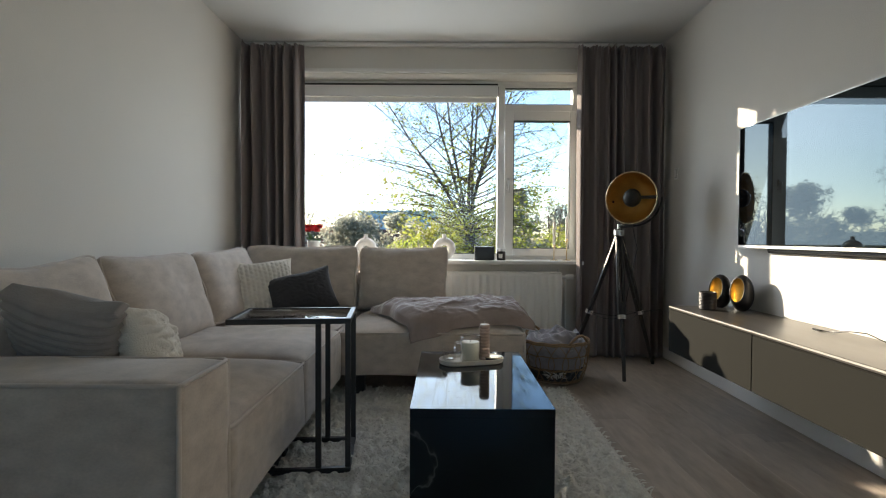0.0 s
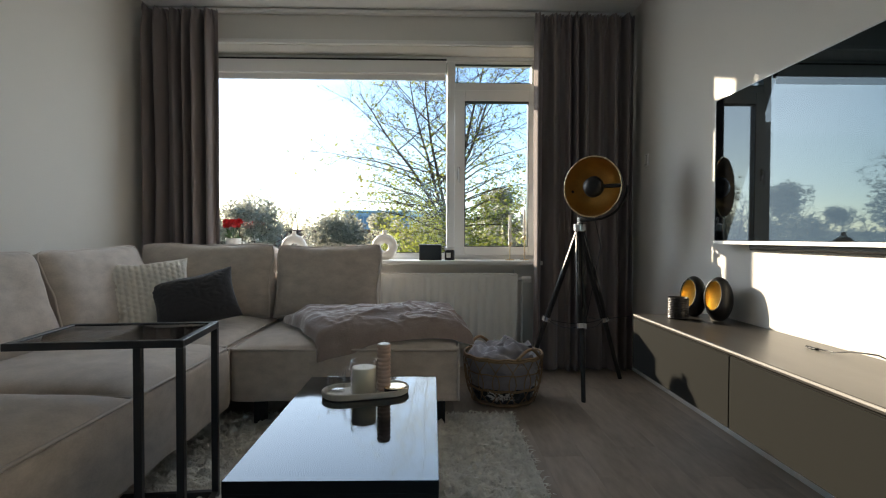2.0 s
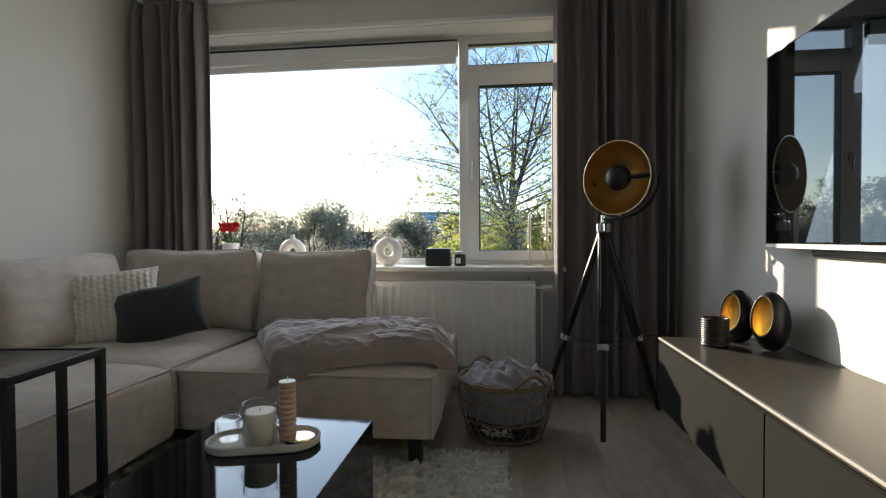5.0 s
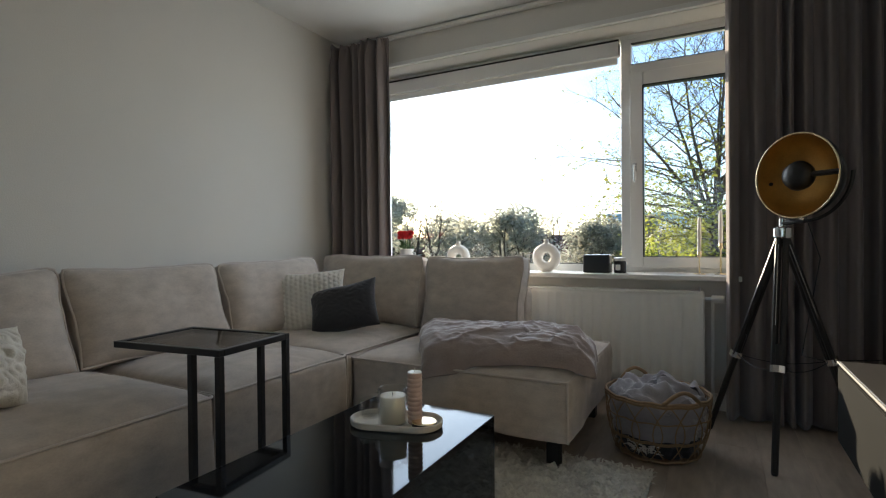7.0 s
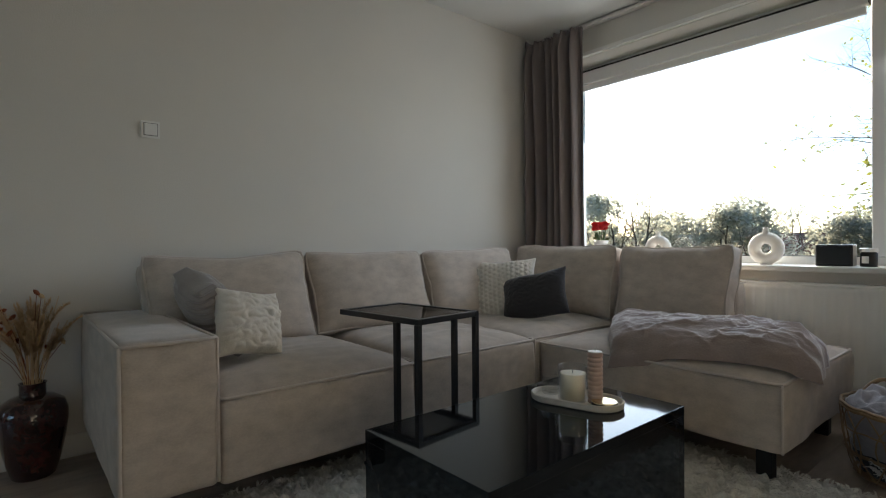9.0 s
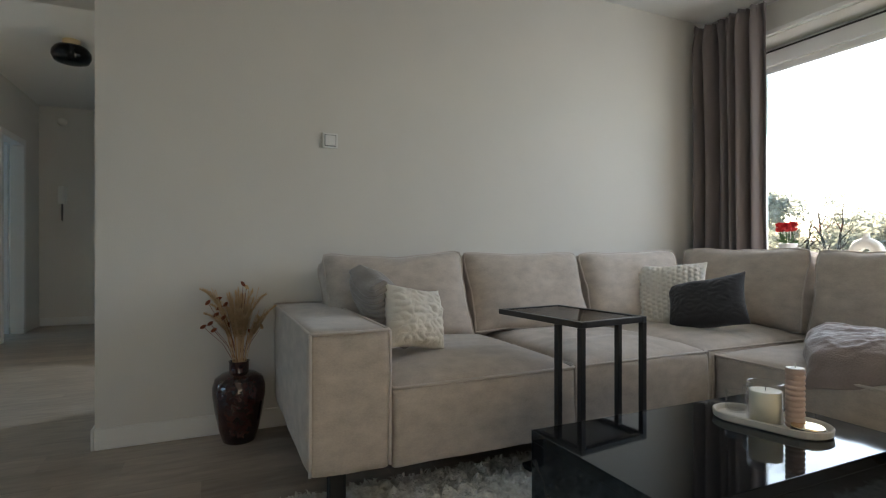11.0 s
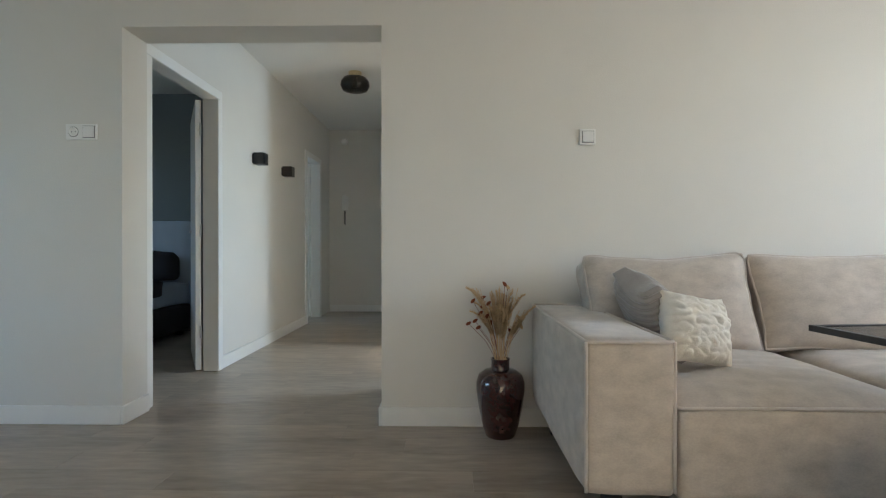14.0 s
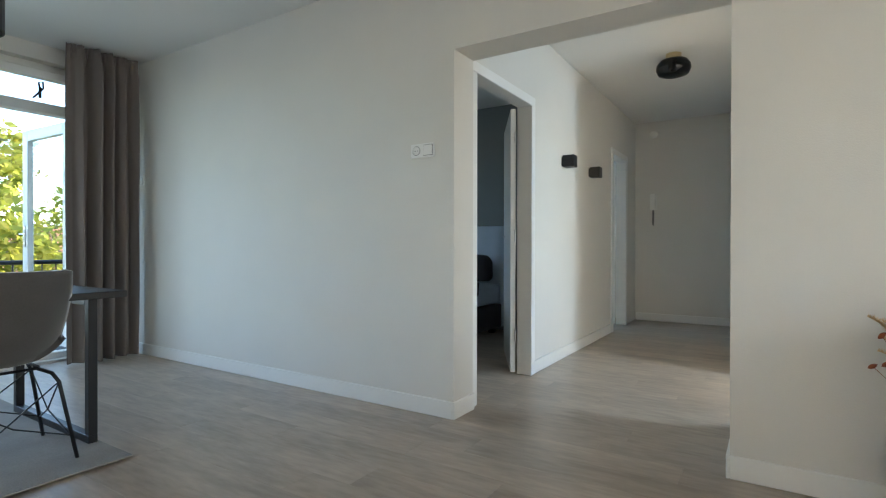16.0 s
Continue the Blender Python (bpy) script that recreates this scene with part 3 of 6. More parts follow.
def curtain(name, material, x0, x1, y, z0, z1, folds, label, face=-1, amp=0.074, seed=0):
    """A pleated curtain hanging from the ceiling rail: gathered heading, deep soft folds."""
    rng = random.Random(seed)
    ph = [rng.uniform(0.55, 1.45) for _ in range(folds + 2)]
    cum = np.cumsum([0] + ph)
    cum = cum / cum[folds]

    def place(u, v):
        k = np.interp(u, cum[:folds + 1], range(folds + 1))
        z = z0 + (z1 - z0) * v
        top = max(0.0, (v - 0.945) / 0.055)
        low = max(0.0, 1 - v * 1.3)
        a = amp * (1 - 0.55 * top) * (0.8 + 0.35 * math.sin(k * 1.7 + seed)) * (1 + 0.25 * low * math.sin(k * 2.9 + seed))
        wav = math.sin(2 * math.pi * k + 0.6 * math.sin(2.2 * v + 1.7 * k) * (1 - v))
        wav = math.copysign(abs(wav) ** 0.75, wav)
        wav += 0.22 * math.sin(4 * math.pi * k + 1.1 + 2.0 * v + seed) * (1 - top)
        yy = y + face * a * wav + 0.016 * noise.noise(Vector((u * 9, v * 2.5, seed)))
        if top > 0:
            yy += face * 0.020 * top * math.sin(2 * math.pi * k * 4 + 0.8)
        xx = x0 + (x1 - x0) * u + 0.35 * amp * math.cos(4 * math.pi * k) * (x1 - x0) / folds * 2 + 0.012 * (1 - v) * noise.noise(Vector((u * 6, v * 2, seed + 5)))
        return (xx, yy, z)
    b = sheet(folds * 22, 60, place, 0.003)
    c = thing(name, label, "curtain")
    cl = part("cloth", b, material, c, smooth=True)
    hem = sheet(folds * 14, 1, lambda u, v: (place(u, 0.03 + 0.003 * v)[0], place(u, 0.03)[1] + face * 0.003, place(u, 0.03 + 0.003 * v)[2]))
    part("hem_stitch", hem, material, c, smooth=True)
    return c


curtain("curtain", M_CURT, LW + 0.06, -0.225, 4.69, 0.02, 2.525, 6, "taupe blackout curtain drawn aside, hanging to the floor beside the window", seed=1)
curtain("curtain", M_CURT, 1.985, RW - 0.04, 4.70, 0.015, 2.525, 8, "taupe blackout curtain with deep folds behind the tripod lamp", amp=0.060, seed=2)
curtain("curtain", M_CURT2, LW + 0.06, -0.17, -3.70, 0.015, 2.59, 5, "sand coloured curtain drawn aside at the balcony window", face=1, seed=3)

# ---- sofa ----


def back_cushion(parent, w, h, t, m, seed):
    rng = random.Random(seed)
    b = bmesh.new()
    bmesh.ops.create_cube(b, size=2)
    bmesh.ops.subdivide_edges(b, edges=b.edges[:], cuts=23, use_grid_fill=True)

    def shape(p):
        u, s, v = p
        e = (1 - abs(u) ** 5) * (1 - abs(v) ** 5)
        x = u * w / 2 * (1 - 0.03 * (1 - v * v))
        z = h / 2 + v * h / 2
        z += (0.020 * abs(u) ** 2.0 * (1 - 0.75 * abs(u) ** 9) - 0.010 + 0.010 * math.sin(seed * 2.3) * u) * max(0, v) ** 2
        x -= 0.014 * math.copysign(1, u) * abs(u) ** 9 * max(0, v) ** 9
        y = s * (t * 0.26 + t * 0.24 * e ** 0.6)
        q = Vector((x, y, z))
        q += noise.noise_vector(Vector((x * 4 + seed, y * 4, z * 4))) * 0.014 + noise.noise_vector(Vector((x * 11 + seed, y * 11, z * 14))) * 0.006
        q.y += s * 0.006 * max(0.0, 1 - 5 * abs(noise.noise(Vector((x * 2.5 + 0.8 * z, z * 5 - x * 2, seed + 2))))) * e
        return q
    for v in b.verts:
        v.co = shape(v.co)
    c = part("back_cushion", b, M_SOFA, parent, smooth=True)
    c.matrix_basis = m
    for s in (-1, 1):
        loop = []
        for k in range(25):
            loop.append((-1 + 2 * k / 24, s, 1))
        for k in range(1, 15):
            loop.append((1, s, 1 - 2 * k / 15))
        for k in range(25):
            loop.append((1 - 2 * k / 24, s, -1))
        for k in range(1, 15):
            loop.append((-1, s, -1 + 2 * k / 15))
        part("piping", tube([shape(p) for p in loop], 0.0055, 6, True), M_SOFAP, c, smooth=True)
    return c


def seat(parent, x0, x1, y0, y1, zt, seed, name="seat", skirt=0.145, crown=0.055):
    """A seat module: a straight-sided base and, above the piped seam, a crowned soft top."""
    sk = soft_block(x0, x1, y0, y1, skirt, zt - 0.002, 0.018, 0.0, 0.005, 34, seed)
    for v in sk.verts:
        f = max(0.0, (v.co.z - skirt) / (zt - skirt)) * math.sin(math.pi * min(1, max(0, (v.co.z - skirt) / (zt - skirt)))) ** 0.5
        if v.co.x > x1 - 0.02:
            v.co.x += 0.016 * f * noise.noise(Vector((v.co.y * 17, v.co.z * 2.5, seed))) * max(0.1, noise.noise(Vector((v.co.y * 3.5, 0, seed + 4))) + 0.45) + 0.006 * f
        if v.co.y < y0 + 0.02:
            v.co.y -= 0.012 * f * noise.noise(Vector((v.co.x * 17, v.co.z * 2.5, seed + 1))) * max(0.1, noise.noise(Vector((v.co.x * 3.5, 0, seed + 4))) + 0.45)
    c = part(name, sk, M_SOFA, parent, smooth=True)

    def top(u, v):
        x, y = x0 + 0.004 + (x1 - x0 - 0.008) * u, y0 + 0.004 + (y1 - y0 - 0.008) * v
        e = (1 - abs(2 * u - 1) ** 4) * (1 - abs(2 * v - 1) ** 4)
        z = zt - 0.004 + crown * e ** 0.55
        z += 0.010 * noise.noise(Vector((x * 5, y * 5, seed))) * e + 0.007 * noise.noise(Vector((x * 14, y * 5, seed))) * e
        z += 0.010 * e * noise.noise(Vector((x * 3, y * 22 + 6 * noise.noise(Vector((x * 4, y * 3, seed))), seed + 3))) * max(0.0, noise.noise(Vector((x * 3, y * 3, seed + 8))) + 0.25)
        return (x, y, z)
    part("seat_top", sheet(60, 60, top), M_SOFA, c, smooth=True)
    part("piping", tube(edge_loop(x0 + 0.002, x1 - 0.002, y0 + 0.002, y1 - 0.002, zt, 0.02), 0.006, 6, True), M_SOFAP, c, smooth=True)
    return c


def sofa():
    s = thing("corner_sofa", "large greige velvet corner sofa with piped seams and loose back cushions", "sofa")
    X0, XF = LW + 0.025, 0.31
    arm = part("armrest", soft_block(X0, XF, 1.672, 1.950, 0.155, 0.632, 0.022, 0.006, 0.005, 14, 3), M_SOFA, s, smooth=True)
    part("piping", tube(edge_loop(X0 + 0.003, XF - 0.001, 1.676, 1.946, 0.630, 0.02), 0.006, 6, True), M_SOFAP, arm, smooth=True)
    for yy in (1.676, 1.946):
        part("piping", tube([(XF - 0.002, yy, 0.17 + 0.46 * k / 12) for k in range(13)], 0.006, 6), M_SOFAP, arm, smooth=True)
    seat(s, -0.55, XF, 1.955, 2.735, 0.428, 11)
    seat(s, -0.55, XF, 2.741, 3.500, 0.430, 12)
    seat(s, -0.55, XF - 0.03, 3.506, 4.40, 0.425, 13, "corner_seat")
    seat(s, 0.286, 1.402, 3.556, 4.52, 0.405, 14, "chaise_seat", crown=0.05)
    part("back_frame", soft_block(X0, -0.60, 1.952, 4.58, 0.155, 0.60, 0.03, 0, 0.004, 12, 21), M_SOFA, s, smooth=True)
    bf = part("back_frame", soft_block(-0.552, 0.925, 4.425, 4.58, 0.155, 0.705, 0.03, 0, 0.004, 12, 22), M_SOFA, s, smooth=True)
    part("piping", tube(edge_loop(-0.54, 0.922, 4.43, 4.576, 0.700, 0.02), 0.005, 6, True), M_SOFAP, bf, smooth=True)
    for i, (y0, y1, h, ln) in enumerate(((1.875, 2.625, 0.432, 20), (2.635, 3.385, 0.436, 20), (3.395, 4.21, 0.436, 19))):
        back_cushion(s, y1 - y0, h, 0.27, pose(-0.44, (y0 + y1) / 2, 0.452, 0, 0, 90) @ pose(0, 0, 0, -ln, 0, 0), 31 + i)
    back_cushion(s, 0.83, 0.455, 0.27, pose(-0.145, 4.325, 0.448, 0, 0, 0) @ pose(0, 0, 0, -11, 0, 0), 41)
    back_cushion(s, 0.65, 0.45, 0.225, pose(0.612, 4.335, 0.448, 0, 0, 0) @ pose(0, 0, 0, -10, 0, 0), 42)
    for yy in (2.738, 3.503):
        part("piping", tube([(XF - 0.004, yy, 0.16 + 0.27 * k / 8) for k in range(9)], 0.006, 6), M_SOFAP, s, smooth=True)
    for xx, yy in ((1.402, 3.556), (0.288, 3.556), (1.402, 4.50)):
        part("piping", tube([(xx - 0.002, yy + 0.001, 0.155 + 0.25 * k / 8) for k in range(9)], 0.0055, 6), M_SOFAP, s, smooth=True)
    for x, y in ((0.22, 1.78), (-0.66, 1.78), (0.2, 2.74), (1.31, 3.67), (1.31, 4.42), (0.4, 3.68), (-0.66, 4.45)):
        part("leg", box(x - 0.028, x + 0.028, y - 0.028, y + 0.028, 0.0, 0.16, 0.004, 1), M_CABLEG, s, "black block leg")
    return s


sofa()

# ---- tables ----


def coffee_table():
    c = thing("coffee_table", "black marble look block coffee table with a high gloss top", "coffee table")
    x0, x1, y0, y1 = 0.806, 1.287, 2.187, 3.045
    part("tabletop", box(x0, x1, y0, y1, 0.382, 0.412, 0.0012, 2), M_MARBLE, c)
    part("side_panel", box(x0 + 0.0005, x1 - 0.0005, y0 + 0.0005, y0 + 0.03, 0.032, 0.3818, 0.0006, 1), M_MARBLE, c)
    part("side_panel", box(x0 + 0.0005, x1 - 0.0005, y1 - 0.03, y1 - 0.0005, 0.032, 0.3818, 0.0006, 1), M_MARBLE, c)
    part("side_panel", box(x0 + 0.0005, x0 + 0.03, y0 + 0.0305, y1 - 0.0305, 0.032, 0.3818, 0.0006, 1), M_MARBLE, c)
    part("side_panel", box(x1 - 0.03, x1 - 0.0005, y0 + 0.0305, y1 - 0.0305, 0.032, 0.3818, 0.0006, 1), M_MARBLE, c)
    return c


coffee_table()


def side_table():
    t = thing("side_table", "black steel side table with smoked glass top over the sofa", "side table")
    # corners of the top, slightly turned against the room
    o = Vector((0.055, 2.522, 0))
    ax = Vector((0.485, 0.052, 0)).normalized()
    ay = Vector((-ax.y, ax.x, 0))
    m = Matrix(((ax.x, ay.x, 0, o.x), (ax.y, ay.y, 0, o.y), (0, 0, 1, 0), (0, 0, 0, 1)))
    t.matrix_basis = m
    W, D, Z, k = 0.488, 0.345, 0.648, 0.022
    for n, a in (("rail", (0, W, 0, k)), ("rail", (0, W, D - k, D)), ("rail", (0, k, k, D - k)), ("rail", (W - k, W, k, D - k))):
        part(n, box(a[0], a[1], a[2], a[3], Z - 0.022, Z, 0.0015, 1), M_METAL, t)
    g = part("glass_top", box(k, W - k, k, D - k, Z - 0.010, Z - 0.003), M_SMOKE, t)
    for x in (W - k, W - k - 0.118):
        for y in (0, D - k):
            part("leg", box(x, x + k, y, y + k, 0.04, Z - 0.022, 0.0015, 1), M_METAL, t)
    for y in (0, D - k):
        part("foot_bar", box(0.16, W, y, y + k, 0.018, 0.04, 0.0015, 1), M_METAL, t)
    part("foot_bar", box(0.16, 0.16 + k, k, D - k, 0.018, 0.04, 0.0015, 1), M_METAL, t)
    part("foot_bar", box(W - k, W, k, D - k, 0.018, 0.04, 0.0015, 1), M_METAL, t)
    return t


side_table()

# ---- television wall ----


def tv():
    t = thing("television", "large flat wall-mounted television, screen off and reflecting the window", "television")
    y0, y1, z0, z1, xf = 2.33, 3.555, 0.926, 1.625, 2.655
    part("casing", box(xf + 0.004, xf + 0.045, y0 + 0.002, y1 - 0.002, z0 + 0.004, z1 - 0.001, 0.003, 1), M_TVB, t)
    part("screen", box(xf - 0.001, xf + 0.0035, y0 + 0.006, y1 - 0.006, z0 + 0.018, z1 - 0.005), M_SCREEN, t)
    for n, a in (("bezel_side", (y0, y0 + 0.0055, z0 + 0.0165, z1)), ("bezel_side", (y1 - 0.0055, y1, z0 + 0.0165, z1)), ("bezel_top", (y0 + 0.006, y1 - 0.006, z1 - 0.0045, z1)), ("bezel_bottom", (y0, y1, z0, z0 + 0.016))):
        part(n, box(xf - 0.004, xf + 0.02, a[0], a[1], a[2], a[3], 0.001, 1), M_SILVER, t, "slim silver edge")
    part("wall_bracket", box(xf + 0.046, RW - 0.002, 2.6, 3.3, 1.08, 1.48, 0.004, 1), M_TVB, t)
    part("back_housing", box(xf + 0.046, RW - 0.012, 2.45, 3.36, 0.90, 1.07, 0.01, 1), M_TVB, t)
    return t


tv()


def tv_cabinet():
    c = thing("tv_cabinet", "low grey wall-hung media cabinet with flat handleless fronts", "cabinet")
    xf, xb, y1, y0, z0, z1 = 2.312, RW - 0.003, 3.69, 1.96, 0.285, 0.562
    part("body", box(xf + 0.022, xb, y0, y1, z0 + 0.006, z1 - 0.018, 0.002, 1), M_CABF, c)
    part("top_board", box(xf + 0.004, xb, y0, y1, z1 - 0.0175, z1, 0.002, 1), M_CABT, c)
    part("edge_strip", box(xf - 0.002, xf + 0.0035, y0, y1, z1 - 0.008, z1 - 0.001, 0.001, 1), M_CABE, c, "pale front edge of the top")
    for a, d in ((y1, 2.831), (2.826, y0)):
        part("drawer_front", box(xf, xf + 0.021, d, a, z0, z1 - 0.024, 0.0015, 1), M_CABF, c)
        part("grip_strip", box(xf + 0.002, xf + 0.0205, d, a, z1 - 0.0225, z1 - 0.0195), M_CABF, c)
    return c


tv_cabinet()

# ---- rugs ----


def shag_rug():
    r = thing("shag_rug", "cream shaggy rug with a clumpy pile under the coffee table", "rug")
    x0, x1, y0, y1 = 0.08, 1.70, 1.55, 3.79
    part("backing", box(x0, x1, y0, y1, 0.001, 0.008), M_RUG, r)
    rng = random.Random(5)
    nx, ny = 230, 310
    vs, fs = [], []
    tufts = 46000
    for _ in range(tufts):
        x, y = rng.uniform(x0, x1), rng.uniform(y0, y1)
        if noise.noise(Vector((x * 30, y * 30, 0))) < rng.uniform(-0.22, 0.06):
            continue
        a = rng.uniform(0, 6.283)
        w = rng.uniform(0.0028, 0.0065)
        h = rng.uniform(0.010, 0.024)
        lx, ly = math.cos(a) * rng.uniform(0.006, 0.022), math.sin(a) * rng.uniform(0.006, 0.022)
        px, py = -math.sin(a) * w, math.cos(a) * w
        n = len(vs)
        vs += [(x - px, y - py, 0.006), (x + px, y + py, 0.006), (x + lx + px * 0.9, y + ly + py * 0.9, 0.006 + h * 0.8), (x + lx - px * 0.9, y + ly - py * 0.9, 0.006 + h * 0.8), (x + 2.2 * lx, y + 2.2 * ly, 0.006 + h * 0.75)]
        fs += [(n, n + 1, n + 2, n + 3), (n + 3, n + 2, n + 4)]
    me = bpy.data.meshes.new("shag")
    me.from_pydata(vs, [], fs)
    me.materials.append(M_RUG)
    p = new("shag", me)
    p.parent = r
    tagged(p, "long cream pile", kind="stuff")

    def relief(u, v):
        x, y = x0 + (x1 - x0) * u, y0 + (y1 - y0) * v
        e = min(1, 30 * min(u, 1 - u, v, 1 - v))
        z = 0.006 + (0.014 + 0.034 * noise.noise(Vector((x * 30, y * 30, 0))) + 0.011 * noise.noise(Vector((x * 55, y * 55, 3)))) * e
        return (x + 0.004 * noise.noise(Vector((y * 20, x * 9, 2))), y + 0.004 * noise.noise(Vector((x * 20, y * 9, 7))), max(0.0085, z))
    part("pile_base", sheet(nx, ny, relief), M_RUG, r, smooth=True)
    return r


shag_rug()

# ---- loose textiles ----


def pillow(name, w, h, t, m, material, label, rib=None, seed=0, n=38, seam=0.004):
    """A scatter cushion with pinched corners. rib: (kind, pitch, height) of the woven relief."""
    b = bmesh.new()
    bmesh.ops.create_cube(b, size=2)
    bmesh.ops.subdivide_edges(b, edges=b.edges[:], cuts=n * 2, use_grid_fill=True)
    for v in b.verts:
        u, s, q = v.co
        e = max(0, (1 - abs(u) ** 2.6)) * max(0, (1 - abs(q) ** 2.6))
        k = 1 - 0.09 * ((1 - u * u) * q * q + (1 - q * q) * u * u)
        x, z = u * w / 2 * k, q * h / 2 * k
        y = s * (seam + (t / 2) * e ** 0.55)
        amp = 0.0
        if rib and abs(s) > 0.5:
            kind, pitch, hh = rib
            if kind == "line":
                amp = hh * math.sin(math.pi * (z + 0.1 * x + 0.008 * noise.noise(Vector((x * 8, z * 3, seed)))) / pitch) ** 2
            elif kind == "knit":
                amp = hh * abs(math.sin(math.pi * x / pitch)) ** 0.6 * (0.45 + 0.55 * abs(math.sin(math.pi * z / pitch + (int(math.floor(x / pitch)) % 2) * 1.57)))
            else:
                amp = hh * (abs(noise.noise(Vector((x * 26 + seed, z * 34, seed)))) * 2.2 + abs(noise.noise(Vector((x * 12 + seed, z * 15, seed + 3)))) * 0.8 + 0.12 * abs(math.sin(math.pi * (z + 0.03 * noise.noise(Vector((x * 9, z * 9, seed)))) / pitch)))
            amp *= min(1, e * 4 + (0.5 if kind == "line" else 0))
        if rib and rib[0] == "line":
            x += math.copysign(abs(u) ** 6 * 0.016 * math.sin(math.pi * (z + 0.1 * x) / rib[1]) ** 2, u)
        co = Vector((x, y + math.copysign(amp, s), z))
        co += noise.noise_vector(Vector((x * 7 + seed, y * 7, z * 7))) * 0.008
        v.co = co
    p = thing(name, label, "pillow")
    p.matrix_basis = m
    c = part("cover", b, material, p, smooth=True)
    return p


pillow("scatter_pillow", 0.32, 0.32, 0.12, pose(-0.225, 2.08, 0.655, 0, 0, 3) @ pose(0, 0, 0, 30, 10, 0), M_PGREY, "grey ribbed plush pillow leaning against the sofa arm", ("line", 0.025, 0.009), 1, seam=0.026)
pillow("scatter_pillow", 0.29, 0.27, 0.13, pose(-0.04, 2.17, 0.615, 0, 0, 104) @ pose(0, 0, 0, -20, 9, 0), M_PWHITE, "cream textured pillow with ruffled lines on the sofa", ("ruffle", 0.045, 0.010), 2)
pillow("scatter_pillow", 0.43, 0.39, 0.12, pose(-0.275, 3.89, 0.630, 0, 0, 36) @ pose(0, 0, 0, -15, -4, 0), M_PWHITE, "cream chunky knit pillow in the sofa corner", ("knit", 0.029, 0.015), 3)
pillow("scatter_pillow", 0.43, 0.30, 0.14, pose(-0.02, 3.89, 0.605, 0, 0, 20) @ pose(0, 0, 0, -26, -13, 0), M_PDARK, "anthracite fine rib pillow leaning on the cream one", ("ruffle", 0.02, 0.003), 4)


def blanket():
    p = thing("throw_blanket", "folded mauve grey plush blanket draped over the chaise", "blanket")
    A, B, C, D = Vector((0.72, 3.515)), Vector((1.49, 3.69)), Vector((1.40, 4.14)), Vector((0.40, 4.06))

    def seat_top(x, y):
        u, v = min(1, max(0, (x - 0.286) / 1.116)), min(1, max(0, (y - 3.556) / 0.964))
        e = (1 - abs(2 * u - 1) ** 4) * (1 - abs(2 * v - 1) ** 4)
        z = 0.405 + 0.05 * max(0, e) ** 0.55
        if y < 3.575:
            z -= (3.575 - y) * 0.9
        if x > 1.395:
            z -= (x - 1.395) * 0.2
        return z

    def place(u, v, lift):
        q = A * (1 - u) * (1 - v) + B * u * (1 - v) + C * u * v + D * (1 - u) * v
        edge = min(1, 11 * min(u, 1 - u, v, 1 - v))
        q = q + Vector((0.02 * noise.noise(Vector((v * 5, 1, u))), 0.022 * noise.noise(Vector((u * 5, 7, v)))))
        z = seat_top(q.x, q.y)
        z += 0.012
        if lift:
            crease = max(0.0, 1 - 7 * abs(noise.noise(Vector((u * 3.2 + v * 1.4, v * 4.5 - u * 3.0, 2)))))
            fold = max(0.0, 1 - 6 * abs(noise.noise(Vector((u * 6.0 - v * 2.0, v * 5.5 + u * 3.5, 8))))) * (0.35 + u)
            r1 = 0.007 * crease + 0.008 * fold + 0.003 * noise.noise(Vector((u * 26, v * 30, 6)))
            r2 = 0.022 * noise.noise(Vector((u * 3 + v, v * 4 - u * 2, 2))) + 0.006 * noise.noise(Vector((u * 10, v * 10, 4)))
            z += (0.058 + 0.015 * u + (0.036 + 0.02 * u) * math.sin(math.pi * min(1, v * 1.02)) + r1 + r2) * max(0, edge) ** 0.28 + 0.004
        fr = max(0, 1 - v * 9)
        z -= fr * 0.012 * (1 - u)
        return (q.x, q.y, z)
    top = sheet(90, 110, lambda u, v: place(u, v, True))
    bot = sheet(90, 110, lambda u, v: place(u, v, False))
    join(top, bot)
    bmesh.ops.remove_doubles(top, verts=top.verts[:], dist=0.003)
    part("cloth", top, M_BLANK, p, smooth=True)
    return p


blanket()


